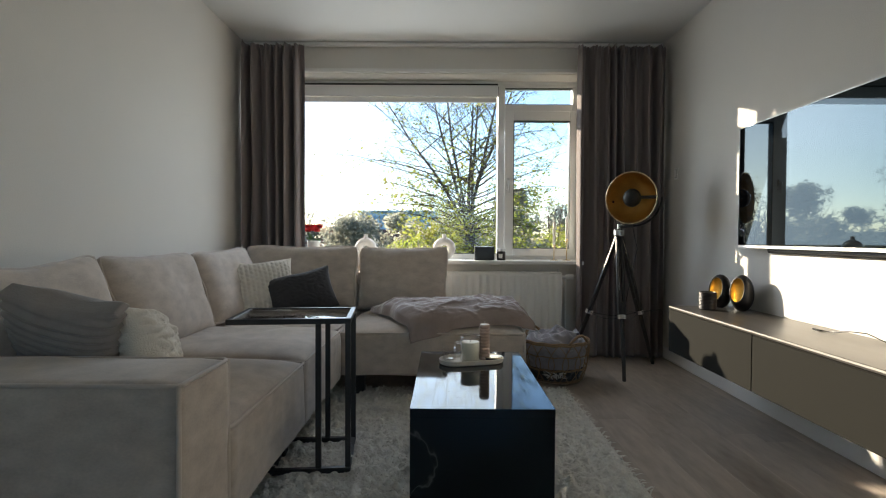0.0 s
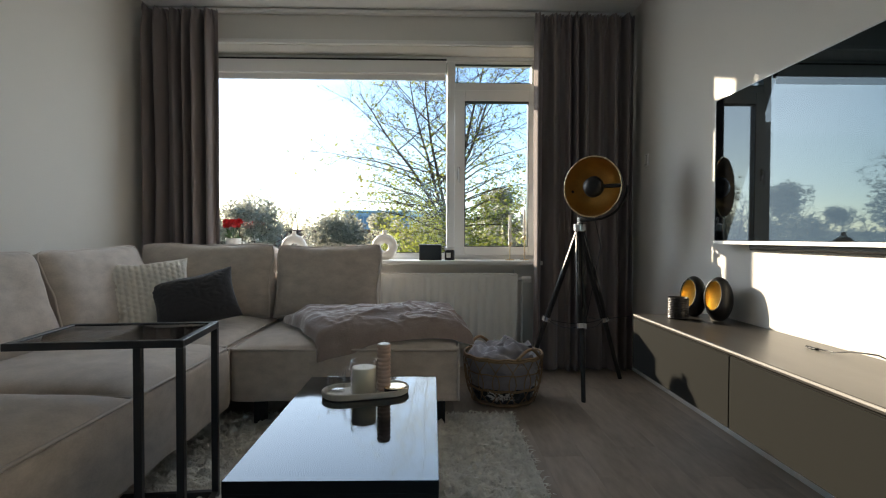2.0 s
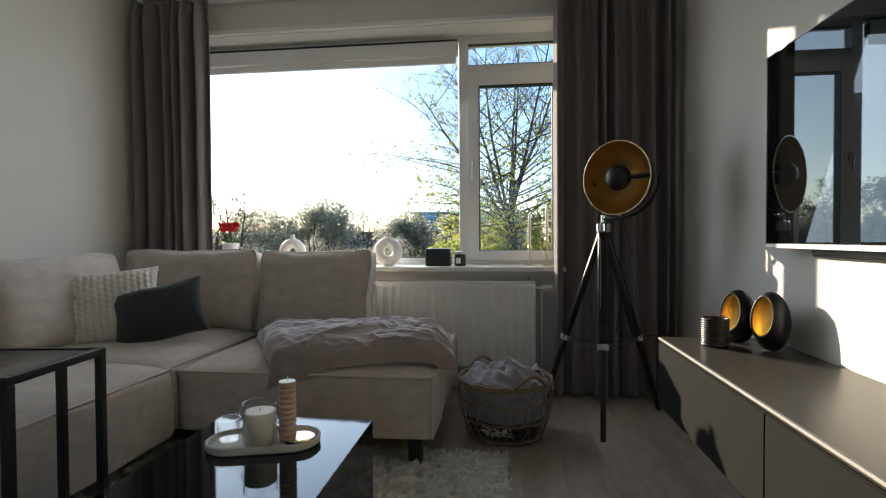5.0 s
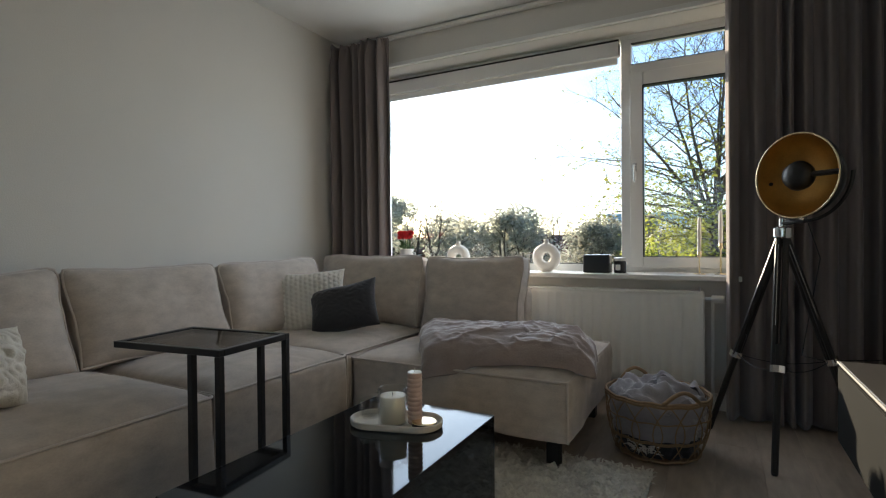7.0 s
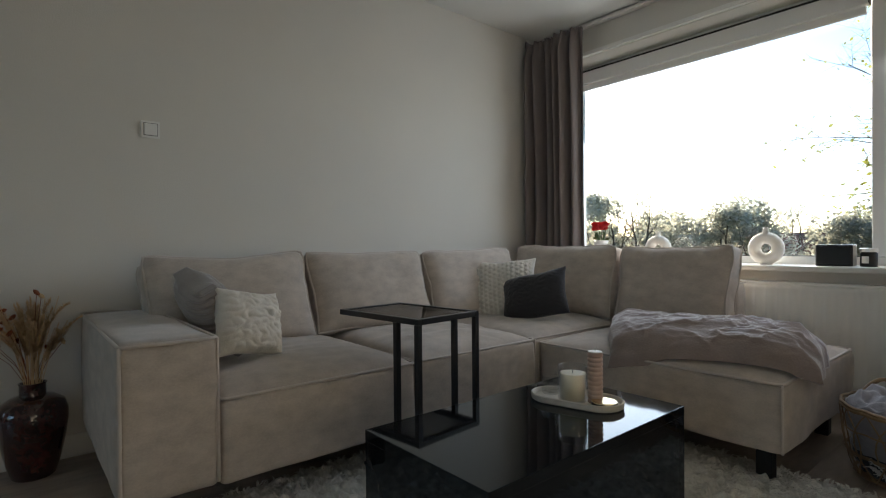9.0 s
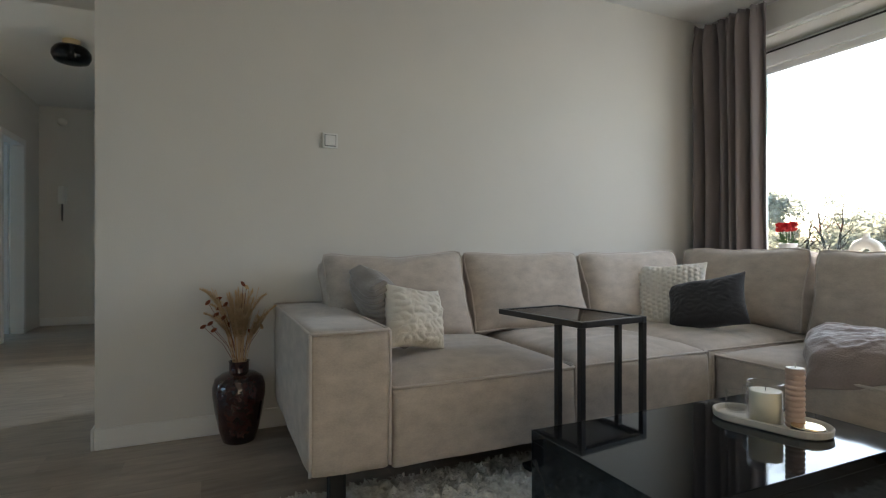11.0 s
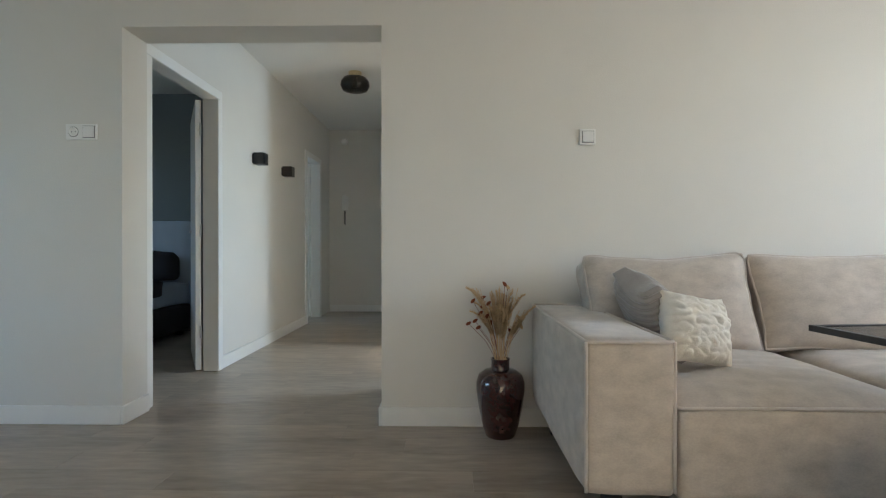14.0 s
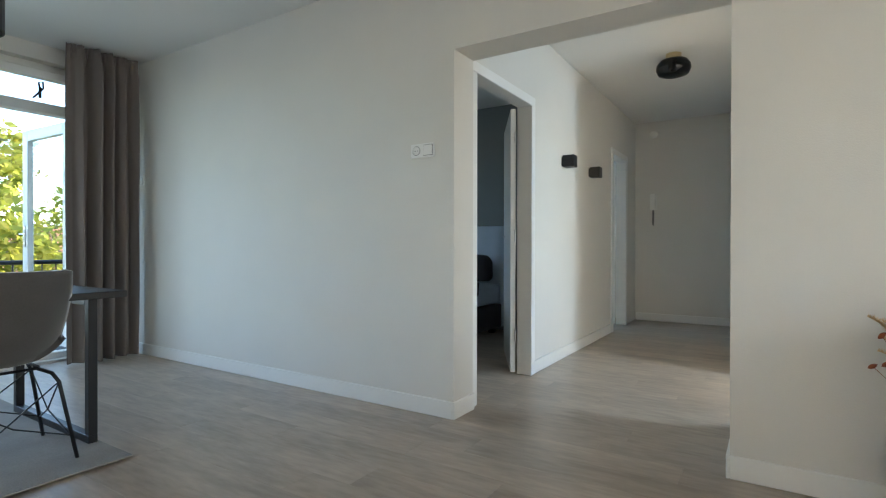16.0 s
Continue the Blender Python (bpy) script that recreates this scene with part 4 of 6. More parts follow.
def wicker_basket():
    k = thing("wicker_basket", "round open weave wicker basket filled with grey blue throws", "basket", (1.69, 4.07, 0))
    k.scale = (0.97, 0.97, 0.86)
    prof = lambda z: 0.180 + 0.055 * (z / 0.32) ** 0.8 + 0.015 * math.sin(z / 0.32 * 3.14)
    part("base", lathe([(0, 0.004), (0.17, 0.004), (0.178, 0.012), (0.17, 0.02), (0, 0.02)], 28), M_WICKER, k)
    rng = random.Random(4)
    for i in range(15):
        for sgn in (-1, 1):
            pts = []
            for j in range(9):
                z = 0.01 + 0.31 * j / 8
                a = 2 * math.pi * i / 15 + sgn * 0.30 * math.sin(math.pi * j / 8)
                r = prof(z) + sgn * 0.003
                pts.append((r * math.cos(a), r * math.sin(a), z))
            part("stake", tube(pts, 0.0028, 5), M_WICKER, k)
    for z, rr in ((0.02, 0.007), (0.115, 0.0035), (0.124, 0.0035), (0.225, 0.0035), (0.315, 0.008), (0.328, 0.007)):
        part("hoop", tube([((prof(min(z, 0.32)) + 0.002 * math.sin(i * 2.5)) * math.cos(2 * math.pi * i / 60), (prof(min(z, 0.32)) + 0.002 * math.sin(i * 2.5)) * math.sin(2 * math.pi * i / 60), z + 0.003 * math.sin(i * 1.3)) for i in range(60)], rr, 6, True), M_WICKER, k, smooth=True)
    for a0 in (-1.0, 2.15):
        pts = []
        for j in range(13):
            s = j / 12
            a = a0 + (s - 0.5) * 0.75
            pts.append((0.237 * math.cos(a), 0.237 * math.sin(a), 0.325 + 0.065 * math.sin(math.pi * s)))
        part("handle", tube(pts, 0.010, 7), M_WICKER, k, smooth=True)
    t = thing("throw_blanket", "crumpled grey blue fleece throw stuffed into the basket", "blanket", (1.69, 4.07, 0.0))
    t.scale = (0.97, 0.97, 0.86)

    def heap(u, v):
        a, r = 2 * math.pi * u, v
        rad = (prof(0.28) - 0.012) * math.sin(min(1, r) * math.pi / 2)
        z = 0.295 + 0.085 * math.cos(r * math.pi / 2) + 0.055 * noise.noise(Vector((math.cos(a) * r * 3.4, math.sin(a) * r * 3.4, 3))) + 0.022 * noise.noise(Vector((math.cos(a) * r * 8, math.sin(a) * r * 8, 5))) + 0.02 * math.sin(9 * r * math.cos(a + 0.7) + 3 * noise.noise(Vector((r * 3, a, 0))))
        if r > 0.85:
            z -= (r - 0.85) * 0.25
        return (rad * math.cos(a), rad * math.sin(a), z)
    part("cloth", sheet(60, 26, heap), M_THROW, t, smooth=True)

    def body(u, v):
        a = 2 * math.pi * u
        z = 0.025 + 0.27 * v
        rr = prof(z) - 0.012 - 0.045 * abs(noise.noise(Vector((math.cos(a) * 4, math.sin(a) * 4, z * 16 + 2 * math.cos(a * 3))))) - 0.02 * abs(noise.noise(Vector((math.cos(a) * 9, math.sin(a) * 9, z * 34))))
        return (rr * math.cos(a), rr * math.sin(a), z)
    part("lower_cloth", sheet(60, 16, lambda u, v: body(u, 0.36 + 0.64 * v)), M_THROW, t, smooth=True)
    part("dark_cloth", sheet(60, 10, lambda u, v: body(u, 0.36 * v)), M_PDARK, t, smooth=True)
    rng = random.Random(9)
    fl = bmesh.new()
    for _ in range(60):
        a = rng.uniform(-2.15, -1.45)
        z = rng.uniform(0.06, 0.11)
        r0 = prof(z) - 0.008
        p0 = Vector((r0 * math.cos(a), r0 * math.sin(a), z))
        p1 = p0 + Vector((rng.uniform(-0.03, 0.03), rng.uniform(-0.015, 0.002), rng.uniform(-0.025, 0.02)))
        tube([p0, (p0 + p1) / 2 + Vector((0, -0.004, 0.004)), p1], 0.004, 4, bm=fl, taper=0.001)
    part("fringe", fl, M_FLUFF, t, "white fluffy fringe")
    return k


wicker_basket()

# ---- tripod lamp ----


def tripod_lamp():
    l = thing("tripod_floor_lamp", "black tripod floor lamp with a gold lined studio reflector", "floor lamp")
    hub = Vector((2.212, 4.33, 1.045))
    feet = (Vector((2.152, 4.008, 0)), Vector((1.905, 4.50, 0)), Vector((2.545, 4.50, 0)))
    part("hub", lathe([(0, 0), (0.034, 0), (0.038, 0.006), (0.038, 0.045), (0.03, 0.052), (0.014, 0.056), (0.014, 0.09), (0, 0.09)], 24), M_CHROME, l).location = hub - Vector((0, 0, 0.05))
    for f in feet:
        d = (f - hub)
        top = hub + d * 0.03 + Vector((0, 0, -0.02))
        mid = hub + d * 0.60
        side = Vector((-d.y, d.x, 0)).normalized()
        lg = None
        for s in (-1, 1):
            b = tube([top + side * 0.015 * s, mid + side * 0.017 * s], 0.0135, 6)
            o = part("leg", b, M_BLACKW, l) if lg is None else part("leg_rail", b, M_BLACKW, lg)
            lg = lg or o
        part("lower_leg", tube([hub + d * 0.50, f + Vector((0, 0, 0.004))], 0.0165, 8, taper=0.0135), M_BLACKW, lg)
        c0 = hub + d * 0.585
        part("collar", tube([c0, c0 + d.normalized() * 0.03], 0.031, 8), M_CHROME, lg, "chrome collar")
        part("edge_strip", tube([top + d.normalized() * 0.03 + Vector((0, -0.012, 0.0)) - side * 0.016, hub + d * 0.42 + Vector((0, -0.012, 0)) - side * 0.016], 0.0025, 5), M_CHROME, lg, "bright metal edge")
        part("rubber_foot", lathe([(0, 0), (0.012, 0), (0.013, 0.012), (0.0, 0.02)], 10), M_BLKP, lg).location = f
    knots = [hub + (f - hub) * 0.60 for f in feet]
    for p, q in zip(knots, knots[1:] + knots[:1]):
        part("spreader_chain", tube([p.lerp(q, k / 8) - Vector((0, 0, 0.03 * math.sin(math.pi * k / 8))) for k in range(9)], 0.0022, 5), M_BLACKM, l)
    m = pose(2.245, 4.19, 1.268, 0, 0, -42) @ pose(0, 0, 0, 90, 0, 0)
    head = part("reflector", lathe([(0.184, 0.0), (0.186, 0.003), (0.178, -0.05), (0.150, -0.105), (0.10, -0.145), (0.05, -0.16), (0, -0.162)], 48), M_BLACKM, l, smooth=True)
    head.matrix_basis = m
    part("gold_lining", lathe([(0.183, 0.002), (0.175, -0.048), (0.147, -0.102), (0.098, -0.141), (0.05, -0.156), (0, -0.158)], 48), M_LAMPIN, head, "brushed gold inside", smooth=True)
    part("rim", tube([(0.185 * math.cos(2 * math.pi * i / 48), 0.185 * math.sin(2 * math.pi * i / 48), 0.0) for i in range(48)], 0.004, 6, True), M_BRASS, head, smooth=True)
    part("bulb_cap", lathe([(0, 0.03), (0.03, 0.026), (0.055, 0.008), (0.066, -0.02), (0.06, -0.045), (0.03, -0.066), (0, -0.07)], 28), M_BLACKM, head, "black bulb cap", smooth=True)
    part("cap_arm", tube([(0.05, 0.0, -0.02), (0.176, 0.0, -0.03)], 0.012, 8), M_BLACKM, head)
    part("vent_hole", lathe([(0, 0), (0.009, 0), (0.009, 0.003), (0, 0.003)], 12), M_BLACKM, head).matrix_basis = pose(-0.155, -0.02, -0.055, 0, 55, 0)
    pts = [(0.198 * math.cos(a), 0.198 * math.sin(a), -0.06) for a in [math.pi + math.pi * k / 20 for k in range(21)]]
    part("yoke", tube(pts, 0.008, 6), M_BLACKM, head)
    part("stem", tube([hub + Vector((0, 0, 0.02)), Vector((2.288, 4.236, 1.072))], 0.012, 8), M_BLACKM, l)
    part("cable", tube([(2.29, 4.30, 1.12), (2.36, 4.36, 0.9), (2.30, 4.45, 0.43), (2.40, 4.52, 0.40), (2.62, 4.54, 0.42)], 0.003, 5), M_BLKP, l)
    return l


tripod_lamp()


def radiator():
    r = thing("radiator", "cream enamelled panel radiator with vertical flutes under the window", "radiator")
    x0, x1, z0, z1 = 0.25, 1.875, 0.165, 0.69
    n = 29

    def flute(u, v):
        x = x0 + (x1 - x0) * u
        k = (u * n) % 1
        d = 0.010 * (0.5 - 0.5 * math.cos(2 * math.pi * k)) ** 0.5 * min(1, 14 * min(v, 1 - v))
        return (x, 4.705 + d, z0 + (z1 - z0) * v)
    part("front_panel", sheet(n * 10, 16, flute, 0.003), M_RAD, r, smooth=True)
    part("back_panel", box(x0 + 0.02, x1 - 0.02, 4.775, 4.785, z0 + 0.02, z1 - 0.03, 0.003, 1), M_RAD, r)
    part("top_grille", box(x0, x1, 4.7, 4.80, z1 - 0.005, z1 + 0.008, 0.004, 2), M_RAD, r)
    part("side_cover", box(x0 - 0.004, x0, 4.70, 4.80, z0, z1, 0.001, 1), M_RAD, r)
    part("side_cover", box(x1, x1 + 0.004, 4.70, 4.80, z0, z1, 0.001, 1), M_RAD, r)
    v = part("valve", tube([(x1 + 0.004, 4.75, 0.655), (x1 + 0.045, 4.75, 0.655)], 0.012, 10), M_SILVER, r)
    part("thermostat_knob", tube([(x1 + 0.045, 4.75, 0.655), (x1 + 0.06, 4.745, 0.656), (x1 + 0.105, 4.74, 0.657)], 0.022, 14), M_PLAS, v)
    part("bleed_cap", tube([(x1 - 0.02, 4.74, 0.698), (x1 - 0.02, 4.74, 0.725)], 0.006, 8), M_SILVER, r)
    part("pipe", tube([(x1 + 0.045, 4.76, 0.65), (x1 + 0.045, 4.76, 0.02)], 0.008, 8), M_RAD, r)
    return r


radiator()

# ---- on the window sill ----
SZ = 0.7872


def ring_vase(x, y, s):
    v = thing("ring_vase", "white ceramic ring shaped vase with a rough glaze on the sill", "vase", (x, y, SZ), group="ring vases on the sill")
    R, r = 0.066 * s, 0.036 * s
    pts = [(R * math.cos(2 * math.pi * i / 40), 0, 0.100 * s + R * math.sin(2 * math.pi * i / 40)) for i in range(40)]
    part("body", tube(pts, r, 16, True), M_CER, v, smooth=True)
    part("neck", lathe([(0.030 * s, 0.188 * s), (0.018 * s, 0.205 * s), (0.016 * s, 0.225 * s), (0.019 * s, 0.23 * s), (0.015 * s, 0.231 * s), (0.012 * s, 0.21 * s), (0, 0.20 * s)], 20), M_CER, v, smooth=True)
    part("foot", lathe([(0, 0), (0.036 * s, 0), (0.036 * s, 0.006), (0.02 * s, 0.02), (0, 0.02)], 20, (1, 0.8)), M_CER, v, smooth=True)
    return v


ring_vase(0.915, 4.90, 0.95)
ring_vase(0.245, 4.90, 0.92)


def flower_vase():
    v = thing("flower_vase", "white ribbed vase holding a bunch of red flowers", "vase", (-0.20, 4.89, SZ))
    part("pot", lathe([(0, 0), (0.048, 0), (0.052, 0.02), (0.052, 0.14), (0.056, 0.155), (0.05, 0.157), (0.046, 0.14), (0, 0.13)], 28), M_CER, v, smooth=True)
    part("handle", tube([(0.052, 0, 0.13), (0.078, 0, 0.125), (0.078, 0, 0.06), (0.052, 0, 0.05)], 0.006, 6), M_CER, v)
    rng = random.Random(3)
    for i in range(11):
        a, r = rng.uniform(0, 6.28), rng.uniform(0.0, 0.078)
        x, y, z = r * math.cos(a), r * math.sin(a), rng.uniform(0.225, 0.265)
        st = part("stem", tube([(x * 0.4, y * 0.4, 0.13), (x, y, z - 0.02)], 0.0025, 5), M_GREEN, v)
        fl = bmesh.new()
        for k in range(24):
            b2, t2 = rng.uniform(0, 6.28), rng.uniform(0.1, 1.35)
            d = Vector((math.sin(t2) * math.cos(b2), math.sin(t2) * math.sin(b2), math.cos(t2)))
            s = d.orthogonal().normalized() * 0.011
            c = Vector((x, y, z))
            vs = [fl.verts.new(c), fl.verts.new(c + d * 0.020 + s * 1.2), fl.verts.new(c + d * 0.035 + Vector((0, 0, 0.004))), fl.verts.new(c + d * 0.016 - s)]
            fl.faces.new(vs)
        part("bloom", fl, M_RED, st)
    lf = bmesh.new()
    for i in range(26):
        a = rng.uniform(0, 6.28)
        p0 = Vector((0.02 * math.cos(a), 0.02 * math.sin(a), rng.uniform(0.15, 0.2)))
        d = Vector((math.cos(a), math.sin(a), rng.uniform(0.1, 0.9))) * 0.05
        s = d.orthogonal().normalized() * 0.008
        lf.faces.new([lf.verts.new(p) for p in (p0, p0 + d * 0.5 + s, p0 + d, p0 + d * 0.5 - s)])
    part("leaf", lf, M_GREEN, v)
    return v


flower_vase()


def speaker_box():
    s = thing("small_speaker", "small black box speaker standing on the sill", "speaker", (1.257, 4.885, SZ))
    part("body", box(-0.083, 0.083, -0.04, 0.05, 0.0, 0.116, 0.006, 2), M_BLKP, s)
    part("front", box(-0.077, 0.077, -0.046, -0.0405, 0.006, 0.110, 0.002, 1), M_BLKP, s)
    return s


speaker_box()


def scented_candle():
    j = thing("scented_candle", "dark glass candle jar with a silver lid and pale label", "candle", (1.40, 4.88, SZ))
    part("jar", lathe([(0, 0), (0.034, 0), (0.037, 0.004), (0.037, 0.07), (0.03, 0.076), (0, 0.076)], 28), M_BLKP, j, smooth=True)
    part("lid", lathe([(0, 0.0765), (0.039, 0.0765), (0.039, 0.094), (0.036, 0.097), (0, 0.097)], 28), M_SILVER, j, "silver lid")
    lab = sheet(10, 4, lambda u, v: (0.0375 * math.cos(-2.3 + 0.9 * u), 0.0375 * math.sin(-2.3 + 0.9 * u), 0.018 + 0.036 * v))
    part("label", lab, M_PLAS, j, "pale paper label")
    return j


scented_candle()


def candlestick(x, y, hs, hc):
    c = thing("candlestick", "slim brass candlestick with a tall white candle", "candlestick", (x, y, SZ), group="candlesticks on the sill")
    part("base", lathe([(0, 0), (0.034, 0), (0.035, 0.004), (0.012, 0.008), (0.0, 0.010)], 28), M_BRASS, c, smooth=True)
    part("stem", lathe([(0.005, 0.006), (0.0045, hs - 0.04), (0.012, hs - 0.03), (0.012, hs), (0.0, hs)], 16), M_BRASS, c, smooth=True)
    part("candle", lathe([(0.0105, hs - 0.001), (0.0108, hs + hc * 0.6), (0.0085, hs + hc - 0.008), (0.003, hs + hc), (0, hs + hc)], 16), M_WAXW, c, smooth=True)
    part("wick", tube([(0, 0, hs + hc - 0.002), (0.001, 0, hs + hc + 0.010)], 0.001, 5), M_BLKP, c)
    return c


candlestick(1.850, 4.89, 0.135, 0.205)
candlestick(1.962, 4.91, 0.185, 0.195)

# ---- on the coffee table ----
TZ = 0.4122


def tray_set():
    t = thing("serving_tray", "oval sand coloured stoneware tray on the coffee table", "tray", (1.043, 2.826, TZ), 15)
    L, W = 0.075, 0.075

    def stadium(r, z, n=14):
        pts = []
        for k in range(n + 1):
            a = -math.pi / 2 + math.pi * k / n
            pts.append((L + r * math.cos(a), r * math.sin(a), z))
        for k in range(n + 1):
            a = math.pi / 2 + math.pi * k / n
            pts.append((-L + r * math.cos(a), r * math.sin(a), z))
        return pts
    b = bmesh.new()
    rings = [[b.verts.new(p) for p in stadium(r, z)] for r, z in ((W - 0.008, 0.0), (W - 0.002, 0.004), (W, 0.02), (W - 0.003, 0.023), (W - 0.007, 0.02), (W - 0.012, 0.009))]
    for lo, hi in zip(rings, rings[1:]):
        for i in range(len(lo)):
            j = (i + 1) % len(lo)
            b.faces.new((lo[i], lo[j], hi[j], hi[i]))
    b.faces.new(rings[0][::-1])
    b.faces.new(rings[-1])
    part("dish", b, M_TRAY, t, smooth=False)
    return t


tray_set()
TR = pose(1.043, 2.826, TZ + 0.0092, 0, 0, 15)


def on_tray(x, y):
    p = TR @ Vector((x, y, 0))
    return (p.x, p.y, p.z)


def jar_candle():
    j = thing("jar_candle", "cream candle in a clear glass mug on the tray", "candle", on_tray(-0.008, -0.008))
    part("glass", lathe([(0, 0), (0.043, 0), (0.046, 0.004), (0.046, 0.108), (0.044, 0.110), (0.0425, 0.108), (0.0425, 0.006), (0, 0.005)], 32), M_CLEAR, j, smooth=True)
    part("wax", lathe([(0, 0.0055), (0.042, 0.0055), (0.042, 0.086), (0.036, 0.087), (0, 0.085)], 32), M_WAX, j, "cream wax", smooth=True)
    part("handle", tube([(-0.045, 0.0, 0.082), (-0.068, 0.008, 0.08), (-0.07, 0.01, 0.05), (-0.063, 0.007, 0.03), (-0.045, 0.0, 0.028)], 0.006, 8), M_CLEAR, j, smooth=True)
    part("wick", tube([(0, 0, 0.085), (0, 0, 0.095)], 0.0012, 5), M_BLKP, j)
    return j


jar_candle()


def ribbed_candle():
    c = thing("ribbed_candle", "blush pillar candle with ring ribs and a pale top", "candle", on_tray(0.062, 0.0))
    prof = [(0, 0)]
    n = 11
    for i in range(n * 6 + 1):
        z = 0.158 * i / (n * 6)
        prof.append((0.0205 + 0.0035 * abs(math.sin(math.pi * i / 6)) ** 0.7, z))
    prof += [(0.019, 0.1595)]
    part("body", lathe(prof, 28), M_ROSE, c, smooth=True)
    part("top", lathe([(0.0225, 0.1596), (0.021, 0.1615), (0, 0.1612)], 28), M_WAXW, c, "pale wax top")
    part("wick", tube([(0, 0, 0.161), (0.001, 0, 0.174)], 0.0012, 5), M_WAXW, c)
    return c


ribbed_candle()


def brass_lid():
    c = thing("candle_lid", "round dark lid with a brass top lying on the tray", "lid", on_tray(0.098, -0.022))
    part("body", lathe([(0, 0), (0.038, 0), (0.039, 0.002), (0.039, 0.014), (0, 0.014)], 32), M_CERB, c)
    part("top", lathe([(0.039, 0.0142), (0.038, 0.017), (0.034, 0.018), (0, 0.0175)], 32), M_BRASS, c, "polished brass top")
    return c


brass_lid()


def small_glass():
    c = thing("ribbed_glass", "small clear ribbed tealight glass on the tray", "glass", on_tray(-0.098, 0.028))
    b = lathe([(0, 0), (0.027, 0), (0.029, 0.003), (0.031, 0.058), (0.029, 0.058), (0.026, 0.006), (0, 0.005)], 40)
    part("glass", b, M_CLEAR, c)
    return c


small_glass()

# ---- on the media cabinet ----
CZ = 0.5622


def egg_lantern(x, y, w, h, turn, label):
    """An upright hollow egg with one side cut off by a slanting plane."""
    e = thing("egg_lantern", label, "candle holder", (x, y, CZ), turn, group="egg lanterns")
    face, lean = -0.34 * w, 0.16
    cut = Vector((0, -1, lean)).normalized()

    def shell(k):
        b = bmesh.new()
        bmesh.ops.create_uvsphere(b, u_segments=48, v_segments=36, radius=1)
        for v in b.verts:
            u = v.co.copy()
            tap = 1 - 0.03 * u.z
            v.co = (u.x * w / 2 * tap * k, u.y * w / 2 * 0.94 * tap * k, max(0.0015 / k, h * 0.485 + u.z * h / 2 * k))
        bmesh.ops.bisect_plane(b, geom=b.verts[:] + b.edges[:] + b.faces[:], dist=1e-5, plane_co=(0, face, h * 0.5), plane_no=cut, clear_outer=True)
        return b
    outer = shell(1.0)
    ring = sorted({v for ed in outer.edges if ed.is_boundary for v in ed.verts}, key=lambda v: math.atan2(v.co.z - h * 0.52, v.co.x))
    rim = [v.co.copy() for v in ring]
    part("shell", outer, M_BLACKM, e, smooth=True)
    part("gold_lining", shell(0.955), M_GOLD, e, "gold leaf inside", smooth=True)
    part("rim", tube(rim, 0.0032, 6, True), M_BLACKM, e, smooth=True)
    return e


egg_lantern(2.582, 3.605, 0.125, 0.205, -64, "black metal egg shaped lantern with a dark gold lining")
egg_lantern(2.630, 3.462, 0.126, 0.212, -66, "black metal egg shaped lantern with a glowing gold lining")


def ribbed_pot():
    p = thing("ribbed_pot", "small dark ribbed candle pot with a silvery sheen", "pot", (2.470, 3.535, CZ))
    prof = [(0, 0), (0.043, 0)]
    for i in range(61):
        prof.append((0.046 + 0.0028 * abs(math.sin(math.pi * i / 5)), 0.002 + 0.100 * i / 60))
    prof += [(0.045, 0.104), (0.043, 0.100), (0.043, 0.01), (0, 0.01)]
    part("body", lathe(prof, 36), M_CERB, p, smooth=True)
    return p


ribbed_pot()
cb = thing("power_cable", "thin black cable lying on the media cabinet", "cable", (0, 0, 0))
part("cord", tube([(2.71, 2.50, 0.58), (2.68, 2.55, 0.568), (2.66, 2.62, 0.590), (2.64, 2.70, 0.584), (2.635, 2.76, 0.568), (2.62, 2.84, 0.566)], 0.0026, 6), M_BLKP, cb, smooth=True)
part("plug", box(2.614, 2.630, 2.82, 2.875, 0.5622, 0.570, 0.003, 1), M_BLKP, cb)

# ---- floor vase with dried flowers ----


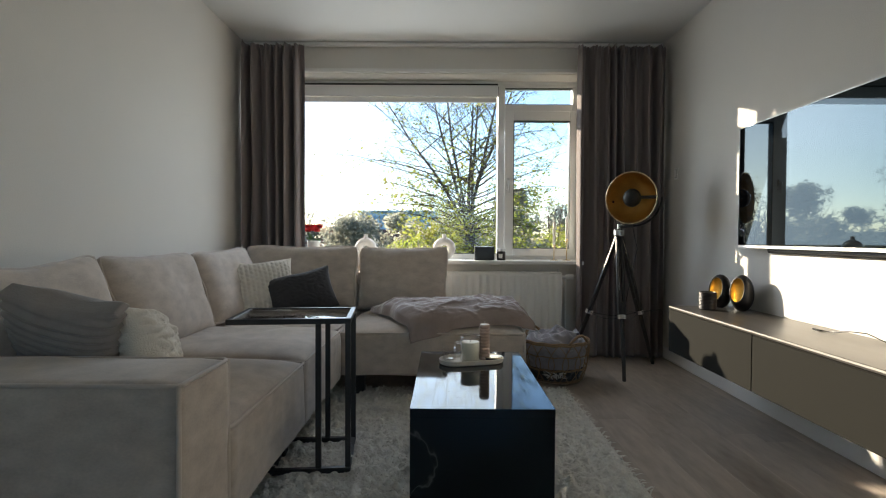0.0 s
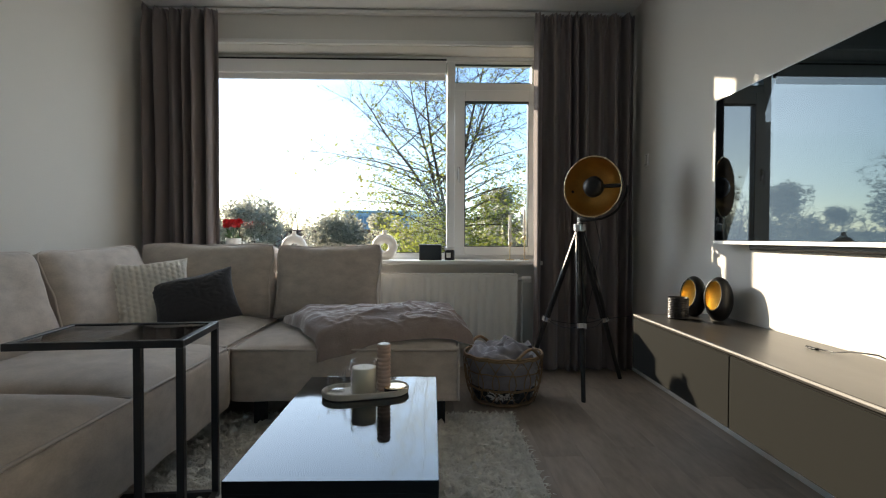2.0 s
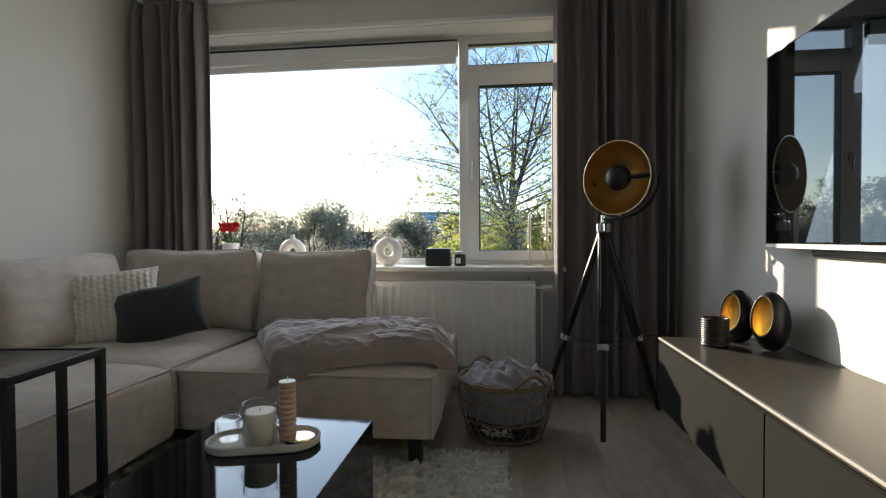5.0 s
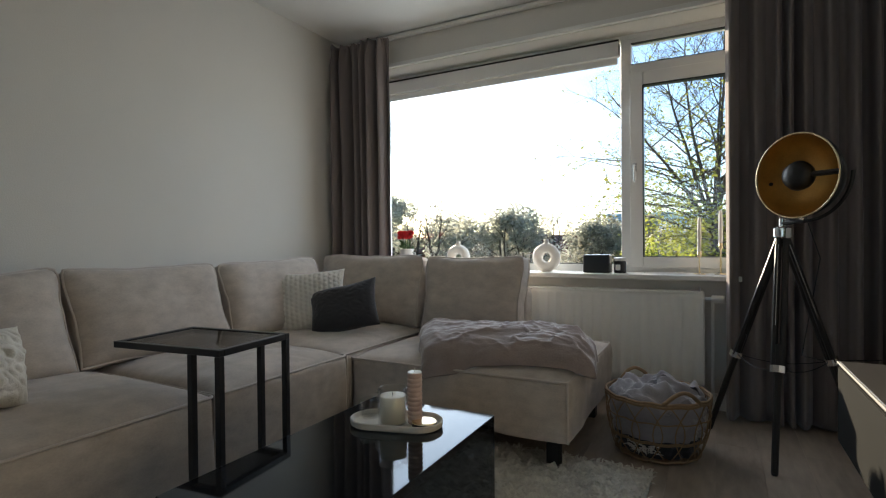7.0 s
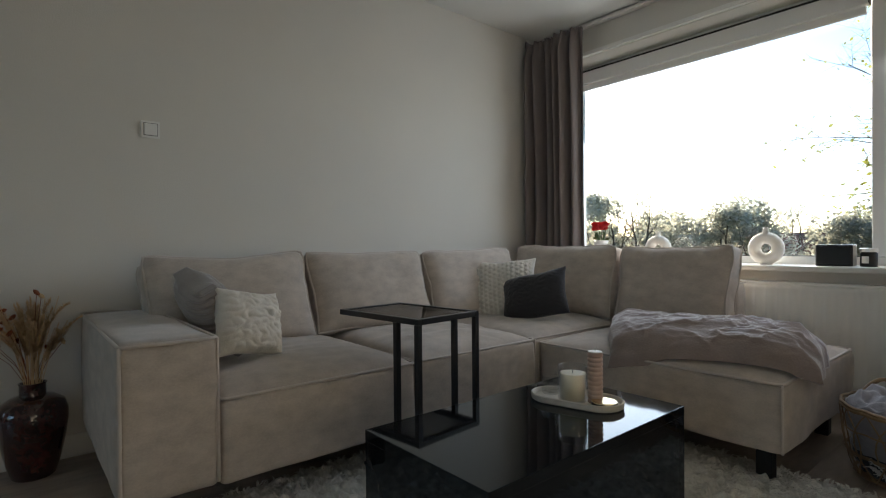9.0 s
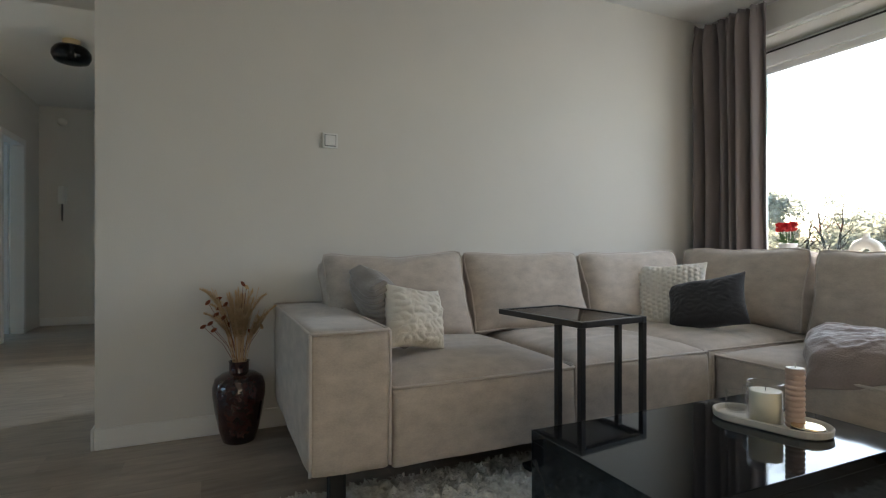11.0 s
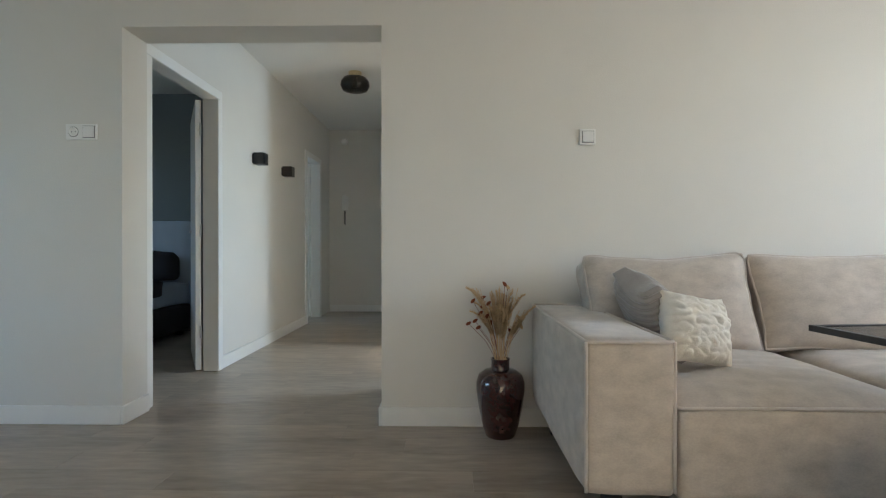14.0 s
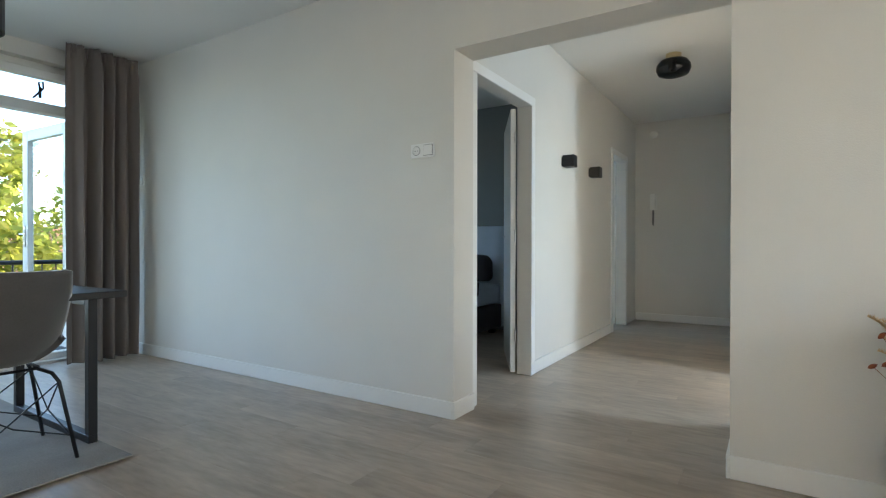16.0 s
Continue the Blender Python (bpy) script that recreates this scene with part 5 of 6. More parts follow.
def floor_vase():
    v = thing("floor_vase", "dark tortoiseshell glass floor vase beside the sofa", "vase", (-0.632, 1.505, 0))
    part("body", lathe([(0, 0.002), (0.066, 0.0), (0.074, 0.008), (0.092, 0.07), (0.108, 0.15), (0.118, 0.225), (0.118, 0.262), (0.106, 0.30), (0.075, 0.321), (0.048, 0.328), (0.040, 0.329)], 48), M_VASE, v, smooth=True)
    part("neck", lathe([(0.046, 0.3285), (0.0445, 0.335), (0.0445, 0.372), (0.048, 0.378), (0.043, 0.378), (0.039, 0.37), (0.039, 0.335), (0, 0.33)], 40), M_VASE, v, smooth=True)
    d = thing("dried_bouquet", "bunch of dried pampas grass and rust coloured pods", "dried flowers", (-0.632, 1.505, 0.33))
    rng = random.Random(12)
    for i in range(44):
        a = rng.uniform(0, 6.28)
        lean = rng.uniform(0.02, 0.13)
        h = rng.uniform(0.24, 0.40)
        dx, dy = lean * math.cos(a) * 0.75 + 0.01, lean * math.sin(a) - 0.01
        top = Vector((max(dx, -0.10), dy, h))
        p = [Vector((0.02 * math.cos(a), 0.02 * math.sin(a), 0.0)), top * 0.5 + Vector((0, 0, 0.02)), top]
        st = part("stem", tube(p, 0.0016, 4), M_GRASS1, d)
        fl = bmesh.new()
        n = 330
        hl = rng.uniform(0.09, 0.16)
        for k in range(n):
            s = k / n
            c = top + Vector((0, 0, -0.12 + hl * s)) + Vector((dx, dy, 0)) * (s - 0.6) * 0.7
            b2 = rng.uniform(0, 6.28)
            rad = (0.026 * math.sin(math.pi * min(1, s + 0.06)) ** 0.6 + 0.003) * rng.uniform(0.55, 1.1)
            c = c + Vector((dx, dy, -0.10)) * 0.30 * max(0.0, s - 0.5) ** 2 * 2
            e = c + Vector((math.cos(b2) * rad, math.sin(b2) * rad, rng.uniform(0.004, 0.018)))
            w = Vector((-math.sin(b2), math.cos(b2), 0)) * 0.0014
            fl.faces.new([fl.verts.new(q) for q in (c - w, c + w, e)])
        part("plume", fl, M_GRASS1, st)
    spots = ((-0.155, 0.215), (-0.125, 0.235), (-0.10, 0.275), (-0.135, 0.33), (-0.085, 0.30), (-0.07, 0.26), (-0.09, 0.35), (-0.06, 0.32), (0.075, 0.215), (0.085, 0.25), (0.03, 0.40), (0.05, 0.18), (-0.11, 0.205), (-0.05, 0.22), (0.015, 0.415), (0.10, 0.205))
    for i, (dy, z) in enumerate(spots):
        dx = rng.uniform(-0.02, 0.06)
        st = part("stem", tube([(0, 0, 0), (dx * 0.5, dy * 0.45, z * 0.6), (dx, dy, z)], 0.0013, 4), M_GRASS2, d)
        pod = lathe([(0, -0.016), (0.006, -0.010), (0.0085, 0.0), (0.006, 0.010), (0, 0.017)], 8)
        o = part("pod", pod, M_GRASS2 if i not in (8, 9, 10, 15) else M_GRASS1, st, smooth=True)
        o.matrix_basis = pose(dx, dy, z, rng.uniform(-70, -20) if dy < 0 else rng.uniform(20, 60), 0, rng.uniform(-25, 25))
    return v


floor_vase()

# ---- switches, sockets and lamps on the walls ----


def switch(name, label, m, w=0.081, h=0.081, kind="switch"):
    s = thing(name, label, "switch")
    s.matrix_basis = m
    part("plate", box(-w / 2, w / 2, 0, 0.010, -h / 2, h / 2, 0.003, 2), M_SWITCH, s)
    # flat grey sheets draw the shadow lines round rocker and socket
    if kind == "socket":
        part("gap", box(-w / 2 + 0.009, -0.009, 0.0101, 0.0104, -h / 2 + 0.009, h / 2 - 0.009), M_SHADELINE, s)
        part("gap", lathe([(0.0235, 0.0), (0.027, 0.0), (0.027, 0.0008), (0.0235, 0.0008), (0.0235, 0.0)], 28), M_SHADELINE, s).matrix_basis = pose(0.040, 0.0101, 0, -90, 0, 0)
        part("rocker", box(-w / 2 + 0.012, -0.012, 0.0105, 0.016, -h / 2 + 0.012, h / 2 - 0.012, 0.002, 1), M_SWITCH, s)
        o = part("socket", lathe([(0, 0.0048), (0.018, 0.0048), (0.0195, 0.0095), (0.023, 0.0095), (0.024, 0.0045)], 28), M_TRIM, s)
        o.matrix_basis = pose(0.040, 0.006, 0, -90, 0, 0)
        for dz in (-0.0095, 0.0095):
            part("hole", tube([(0.040 + dz, 0.0114, 0), (0.040 + dz, 0.0106, 0)], 0.0028, 8), M_BLKP, s)
    else:
        part("gap", box(-w / 2 + 0.010, w / 2 - 0.010, 0.0101, 0.0104, -h / 2 + 0.010, h / 2 - 0.010), M_SHADELINE, s)
        part("rocker", box(-w / 2 + 0.013, w / 2 - 0.013, 0.0105, 0.016, -h / 2 + 0.013, h / 2 - 0.013, 0.002, 1), M_SWITCH, s)
    return s


switch("light_switch", "white square light switch on the living room wall", pose(LW, 1.963, 1.485, 0, 0, -90))
switch("wall_socket", "white double wall plate with socket and switch", pose(LW, -0.653, 1.519, 0, 0, -90), 0.162, 0.081, "socket")
switch("light_switch", "white light switch near the balcony curtain", pose(LW, -3.71, 1.55, 0, 0, -90), 0.05, 0.085)
switch("light_switch", "white switch on the wall beside the curtain", pose(RW, 4.54, 1.485, 0, 0, 90), 0.06, 0.085)


def wall_light(x):
    w = thing("wall_light", "black cube wall lamp in the hall, switched off", "wall lamp", (x, HL, 1.70), group="wall lamps in the hall")
    part("body", box(-0.05, 0.05, 0.012, 0.11, -0.05, 0.05, 0.002, 1), M_BLACKM, w)
    part("wall_plate", box(-0.04, 0.04, 0.0, 0.012, -0.04, 0.04), M_BLACKM, w)
    return w


wall_light(-2.64)
wall_light(-3.42)


def hall_ceiling_light():
    c = thing("ceiling_light", "smoked glass ceiling lamp with a brass fitting in the hall", "ceiling lamp", (-3.05, 0.345, H))
    part("fitting", lathe([(0, 0), (0.062, 0), (0.062, -0.045), (0.055, -0.05), (0, -0.05)], 28), M_BRASS, c, smooth=False)
    part("shade", lathe([(0.06, -0.045), (0.11, -0.058), (0.135, -0.095), (0.138, -0.13), (0.118, -0.172), (0.07, -0.187), (0, -0.19)], 40), M_LAMPG, c, "smoked glass shade", smooth=True)
    part("bulb", lathe([(0, -0.05), (0.014, -0.055), (0.02, -0.09), (0.03, -0.12), (0.02, -0.145), (0, -0.15)], 16), M_BLKP, c, smooth=True)
    return c


hall_ceiling_light()
ic = thing("intercom", "white door intercom handset hanging on the hall wall", "intercom", (HE + 0.002, -0.245, 1.55))
part("base", box(0.0, 0.03, -0.045, 0.045, -0.10, 0.10, 0.006, 2), M_PLAS, ic)
part("handset", box(0.031, 0.065, -0.032, 0.032, -0.108, 0.108, 0.012, 2), M_RAD, ic)
part("cord", tube([(0.03 + 0.01 * math.cos(i * 1.6), 0.01 * math.sin(i * 1.6), -0.10 - 0.0062 * i) for i in range(34)] , 0.006, 5), M_BLKP, ic)
sd = thing("vent_valve", "small round white ventilation valve high on the hall wall", "vent", (HE + 0.001, -0.25, 2.43))
part("disc", lathe([(0, 0.03), (0.03, 0.028), (0.045, 0.012), (0.05, 0.0)], 24), M_PLAS, sd).matrix_basis = pose(0, 0, 0, 0, 90, 0)


# ---- bedroom seen through the door ----
def bed():
    d = thing("bed", "bed with an ice blue headboard and dark bedding", "bed")
    part("headboard", soft_block(-3.70, -3.60, -3.15, -1.47, 0.05, 1.20, 0.03, 0, 0.004, 10, 2), M_BEDC, d, smooth=True)
    part("base", box(-3.59, -1.75, -3.10, -1.52, 0.06, 0.32, 0.02, 2), M_BEDB, d)
    part("mattress", soft_block(-3.59, -1.75, -3.10, -1.52, 0.32, 0.56, 0.05, 0.01, 0.004, 12, 4), M_BEDC, d, smooth=True)
    part("duvet", soft_block(-3.0, -1.70, -3.16, -1.47, 0.44, 0.62, 0.05, 0.03, 0.012, 14, 6), M_BEDB, d, "dark duvet", smooth=True)
    part("cushion", soft_block(-3.52, -3.30, -2.2, -1.56, 0.57, 0.86, 0.08, 0.02, 0.01, 10, 7), M_BEDB, d, "dark cushion", smooth=True)
    for x, y in ((-3.5, -3.0), (-3.5, -1.6), (-1.85, -3.0), (-1.85, -1.6)):
        part("leg", box(x - 0.03, x + 0.03, y - 0.03, y + 0.03, 0, 0.06), M_BLKP, d)
    return d


bed()

# ---- dining corner ----


def dining_table():
    t = thing("dining_table", "black dining table on steel frame legs", "dining table")
    z = 0.75
    part("tabletop", box(0.40, 2.25, -2.72, -1.59, z - 0.032, z, 0.004, 1), M_BLACKW, t)
    for x in (0.50, 2.11):
        for y in (-1.73, -2.60):
            part("leg", box(x - 0.02, x + 0.02, y - 0.02, y + 0.02, 0.052, z - 0.033, 0.002, 1), M_METAL, t)
        part("foot_bar", box(x - 0.02, x + 0.02, -2.62, -1.71, 0.013, 0.052, 0.002, 1), M_METAL, t)
        part("apron", box(x - 0.02, x + 0.02, -2.58, -1.75, z - 0.072, z - 0.033, 0.002, 1), M_METAL, t)
    return t


dining_table()


def dining_chair(m):
    c = thing("dining_chair", "taupe velvet bucket chair on black wire legs at the table", "chair")
    c.matrix_basis = m

    def shell(u, v):
        # u across, v from the front of the seat up to the top of the back
        x = (u - 0.5) * 2
        if v < 0.5:
            s = v / 0.5
            y, z = 0.24 - 0.42 * s, 0.455 - 0.025 * math.sin(math.pi * s)
            half = 0.225
            z += 0.10 * abs(x) ** 3 * s
        else:
            s = (v - 0.5) / 0.5
            y, z = -0.18 - 0.15 * math.sin(s * 1.4), 0.455 + 0.40 * s
            half = 0.235 - 0.02 * s * s
            z += 0.10 * abs(x) ** 3 * (1 - s)
            y += 0.11 * x * x * (1 - 0.45 * s)
        return (x * half, y, z)
    part("seat_shell", sheet(24, 30, shell, 0.035), M_CHAIR, c, smooth=True)
    for sx_, sy_ in ((-1, -1), (-1, 1), (1, -1), (1, 1)):
        lg = part("leg", tube([(0.12 * sx_, 0.02 + 0.12 * sy_, 0.425), (0.17 * sx_, 0.01 + 0.17 * sy_, 0.40), (0.19 * sx_, 0.01 + 0.19 * sy_, 0.36), (0.245 * sx_, 0.225 * sy_, 0.014)], 0.0085, 8), M_METAL, c, smooth=True)
        part("wire", tube([(0.19 * sx_, 0.01 + 0.19 * sy_, 0.36), (-0.02 * sx_, 0.21 * sy_, 0.20), (-0.222 * sx_, 0.215 * sy_, 0.12)], 0.0035, 6), M_METAL, lg)
        part("wire", tube([(0.19 * sx_, 0.01 + 0.19 * sy_, 0.36), (0.20 * sx_, 0.0, 0.20), (0.225 * sx_, -0.2 * sy_, 0.12)], 0.0035, 6), M_METAL, lg)
    part("seat_frame", tube(edge_loop(-0.14, 0.14, -0.12, 0.16, 0.422, 0.03), 0.007, 6, True), M_METAL, c)
    return c


dining_chair(pose(0.85, -1.82, 0.0, 0, 0, 176))
dr = thing("dining_rug", "worn grey low pile rug under the dining table", "rug")


def rug_top(u, v):
    x, y = 0.47 + 2.0 * u, -3.05 + 1.645 * v
    return (x + 0.004 * noise.noise(Vector((y * 6, 0, 1))), y + 0.005 * noise.noise(Vector((x * 6, 0, 2))), 0.009 + 0.002 * noise.noise(Vector((x * 5, y * 5, 3))))


part("woven_top", sheet(50, 40, rug_top, 0.006), M_RUG2, dr, smooth=False)
pl = thing("pendant_lamp", "black cylinder pendant lamp above the dining table", "pendant lamp", (0.86, -2.15, 0))
part("shade", lathe([(0.0, 2.30), (0.05, 2.30), (0.15, 2.29), (0.153, 2.285), (0.153, 1.995), (0.149, 1.995), (0.147, 2.28), (0, 2.285)], 36), M_BLACKM, pl)
part("cord", tube([(0, 0, 2.30), (0, 0, 2.59)], 0.003, 6), M_BLKP, pl)
part("ceiling_cup", lathe([(0, 2.6), (0.05, 2.6), (0.05, 2.575), (0, 2.575)], 24), M_BLACKM, pl)

# ---- outside ----
GZ = -6.0
tagged(part("ground", box(-2500, 2500, -2500, 2500, GZ - 0.5, GZ), M_GRASSG), "grassy ground of the neighbourhood seen from an upper floor", "ground", kind="structure")
tagged(part("road", box(-400, 400, 30, 38, GZ + 0.004, GZ + 0.03), M_ASPH), "asphalt street in front of the flat", "road", kind="structure")
tagged(part("facade", box(-14, 14, WW + 0.35, WW + 0.45, GZ, -0.35), M_BRICK), "brick facade of the flat below the window", "facade", kind="structure")


def branch(bm, tips, p, d, length, r, depth, rng, up, spread, forks):
    segs = 4
    pts = [p]
    q, dd = p.copy(), d.copy()
    for i in range(segs):
        dd = (dd + Vector((rng.uniform(-1, 1), rng.uniform(-1, 1), rng.uniform(-0.6, 0.8) + up)) * 0.13).normalized()
        q = q + dd * length / segs
        pts.append(q.copy())
    tube(pts, r, 6 if depth > 2 else 4 if depth > 0 else 3, bm=bm, taper=max(0.005, r * 0.5))
    if depth <= 1:
        tips += [(pts[2], dd), (pts[4], dd)]
    if depth == 0:
        return
    for k in range(forks):
        s = rng.uniform(0.35, 1.0) if k else 1.0
        i = min(segs - 1, int(s * segs))
        base = pts[i].lerp(pts[min(segs, i + 1)], s * segs - i)
        o = dd.orthogonal().normalized()
        o.rotate(Matrix.Rotation(rng.uniform(0, 6.28), 3, dd))
        nd = (dd + o * rng.uniform(0.45, 1.0) * spread).normalized()
        branch(bm, tips, base, nd, length * rng.uniform(0.58, 0.82), max(0.008, r * rng.uniform(0.40, 0.56)), depth - 1, rng, up, spread, forks)


def leaf_cloud(places, size, rng, droop=0.0):
    vs, fs = [], []
    for c in places:
        a, t = rng.uniform(0, 6.28), rng.uniform(-1, 1)
        d = Vector((math.cos(a), math.sin(a), t)).normalized()
        s = d.orthogonal().normalized()
        s.rotate(Matrix.Rotation(rng.uniform(0, 6.28), 3, d))
        k = size * rng.uniform(0.6, 1.4)
        n = len(vs)
        vs += [c - d * k, c + s * k * 0.55, c + d * k, c - s * k * 0.55]
        fs.append((n, n + 1, n + 2, n + 3))
    me = bpy.data.meshes.new("crown")
    me.from_pydata([tuple(v) for v in vs], [], fs)
    return me


def big_tree(name, at, label, seed, height, r, limbs, depth, forks, leaf, leaf_mat, per_tip, low=None, reach=0.25):
    """A half bare tree: two leaders, arching limbs all the way up, fine twigs and sparse leaves."""
    rng = random.Random(seed)
    t = thing(name, label, "tree", at)
    bm = bmesh.new()
    tips = []
    fork = Vector((0, 0, height * 0.40))
    tube([Vector((0, 0, 0)), Vector((0.05, 0, height * 0.2)), fork], r, 10, bm=bm, taper=r * 0.8)
    leaders = []
    for s in (-1, 1):
        pts = [fork]
        for k in range(1, 7):
            z = height * (0.40 + 0.46 * k / 6)
            pts.append(Vector((s * (0.25 + 0.10 * k) + rng.uniform(-0.1, 0.1), rng.uniform(-0.15, 0.15), z)))
        tube(pts, r * 0.62, 8, bm=bm, taper=0.02)
        leaders.append(pts)
    for i in range(limbs):
        f = i / limbs
        pts = leaders[i % 2]
        k = f * 5.6
        base = pts[int(k)].lerp(pts[int(k) + 1], k - int(k))
        a = i * 2.4 + rng.uniform(-0.4, 0.4)
        rise = 0.30 + 1.5 * f + rng.uniform(-0.2, 0.2)
        d = Vector((math.cos(a), math.sin(a), rise)).normalized()
        branch(bm, tips, base, d, height * reach * (1.25 - 0.85 * f) * rng.uniform(0.8, 1.1), r * 0.32 * (1 - 0.5 * f), depth, rng, 0.04, 0.75, forks)
    part("trunk", bm, M_BARK, t, "dark bare limbs", smooth=True)
    places = []
    for p, d in tips:
        k = per_tip
        if low is not None:
            k = per_tip * (4.5 if p.z < low else 1.0 if p.z < low + height * 0.2 else 0.6)
        n = int(k) + (rng.random() < k - int(k))
        for _ in range(n):
            places.append(p + Vector((rng.gauss(0, 0.16), rng.gauss(0, 0.16), rng.gauss(0, 0.16))))
    me = leaf_cloud(places, leaf, rng)
    me.materials.append(leaf_mat)
    c = new("crown", me)
    c.parent = t
    return t



def spreading_tree(at, label, seed, fork, height, radius, leaf, leaf_mat):
    """A broad old tree: a short bole, rising leaders, long limbs that arch out and droop, dense fine twigs and thin autumn leaf."""
    rng = random.Random(seed)
    t = thing("tree", label, "tree", at)
    bm = bmesh.new()
    twigs = bmesh.new()
    places = []

    def arc(p, d, length, r0, r1, bend, n, wig, mesh, sides):
        pts, q, dd = [p.copy()], p.copy(), d.normalized()
        for _ in range(n):
            dd = (dd + Vector((rng.uniform(-1, 1) * wig, rng.uniform(-1, 1) * wig, rng.uniform(-1, 1) * wig + bend))).normalized()
            q = q + dd * length / n
            pts.append(q.copy())
        tube(pts, r0, sides, bm=mesh, taper=r1)
        return pts

    def along(pts, f):
        k = min(len(pts) - 1.001, f * (len(pts) - 1))
        i = int(k)
        return pts[i].lerp(pts[i + 1], k - i), (pts[i + 1] - pts[i]).normalized()

    def dress(pts, length, count, first):
        for c in range(count):
            p, d = along(pts, first + (1 - first) * (c + rng.random()) / count)
            o = d.orthogonal().normalized()
            o.rotate(Matrix.Rotation(rng.uniform(0, 6.28), 3, d))
            side = arc(p, d * 0.7 + o * rng.uniform(0.4, 0.85) + Vector((0, 0, 0.12)), length * rng.uniform(0.5, 1.1), 0.010, 0.004, -0.02, 4, 0.13, twigs, 4)
            for e in range(6):
                p2, d2 = along(side, 0.15 + 0.85 * (e + rng.random()) / 6)
                o2 = d2.orthogonal().normalized()
                o2.rotate(Matrix.Rotation(rng.uniform(0, 6.28), 3, d2))
                tw = arc(p2, d2 + o2 * rng.uniform(0.5, 1.1), length * rng.uniform(0.3, 0.6), 0.0052, 0.0025, -0.06, 3, 0.16, twigs, 3)
                low = max(0.0, 1.0 - (tw[-1].z - fork) / (height - fork) * 1.7)
                for _ in range(int(0.45 + 3.0 * low * rng.random() + rng.random())):
                    places.append(along(tw, rng.random())[0] + Vector((rng.gauss(0, 0.05), rng.gauss(0, 0.05), rng.gauss(-0.04, 0.05))))

    bole = arc(Vector((0, 0, 0)), Vector((0.02, 0, 1)), fork, 0.27, 0.21, 0.0, 5, 0.03, bm, 10)
    top = bole[-1]
    leaders = []
    for k in range(7):
        a = 6.283 * k / 7 + rng.uniform(-0.3, 0.3)
        lean = 0.10 if k == 0 else rng.uniform(0.2, 0.42)
        start = bole[-1] if k < 3 else bole[-2].lerp(bole[-1], 0.5)
        leaders.append(arc(start, Vector((lean * math.cos(a), lean * math.sin(a), 1)), (height - fork) * rng.uniform(0.8, 1.0), 0.085, 0.014, 0.02, 8, 0.10, bm, 7))
    for i in range(84):
        f = ((i + 0.5) / 84) ** 1.25
        ld = leaders[i % 7]
        p, d = along(ld, 0.02 + 0.90 * f)
        a = i * 2.4 + rng.uniform(-0.5, 0.5)
        hz = (p.z - top.z) / (height - fork)
        span = radius * max(0.3, 1.0 - 0.55 * max(0.0, hz) ** 1.3) * rng.uniform(0.55, 1.05)
        limb = arc(p, Vector((math.cos(a), math.sin(a), 0.45 + 0.7 * max(0, hz) + rng.uniform(-0.3, 0.3))), span, 0.040 * (1.1 - 0.7 * f), 0.007, -0.02, 8, 0.13, bm, 6)
        dress(limb, 1.2, 8, 0.2)
    for ld in leaders:
        dress(ld, 1.3, 9, 0.4)
    # leafy shoots low round the bole
    for i in range(46):
        p, d = along(bole, rng.uniform(0.74, 1.0))
        a = rng.uniform(0, 6.283)
        sh = arc(p, Vector((math.cos(a), math.sin(a), rng.uniform(-0.1, 0.6))), rng.uniform(1.6, 3.8), 0.03, 0.006, -0.04, 5, 0.15, twigs, 4)
        for _ in range(125):
            c, d = along(sh, rng.uniform(0.25, 1.0))
            places.append(c + Vector((rng.gauss(0, 0.26), rng.gauss(0, 0.26), rng.gauss(-0.05, 0.22))))
    part("trunk", bm, M_BARK, t, "dark bole and limbs", smooth=True)
    tagged(part("twigs", twigs, M_BARK, t, smooth=True), "fine dark twigs", kind="stuff")
    me = leaf_cloud(places, leaf, rng)
    me.materials.append(leaf_mat)
    c = new("crown", me)
    c.parent = t
    return t


spreading_tree((2.17, 22.0, GZ), "large half bare autumn tree with sparse yellow green leaves", 7, 7.7, 15.8, 4.6, 0.066, M_LEAF)
rng = random.Random(21)


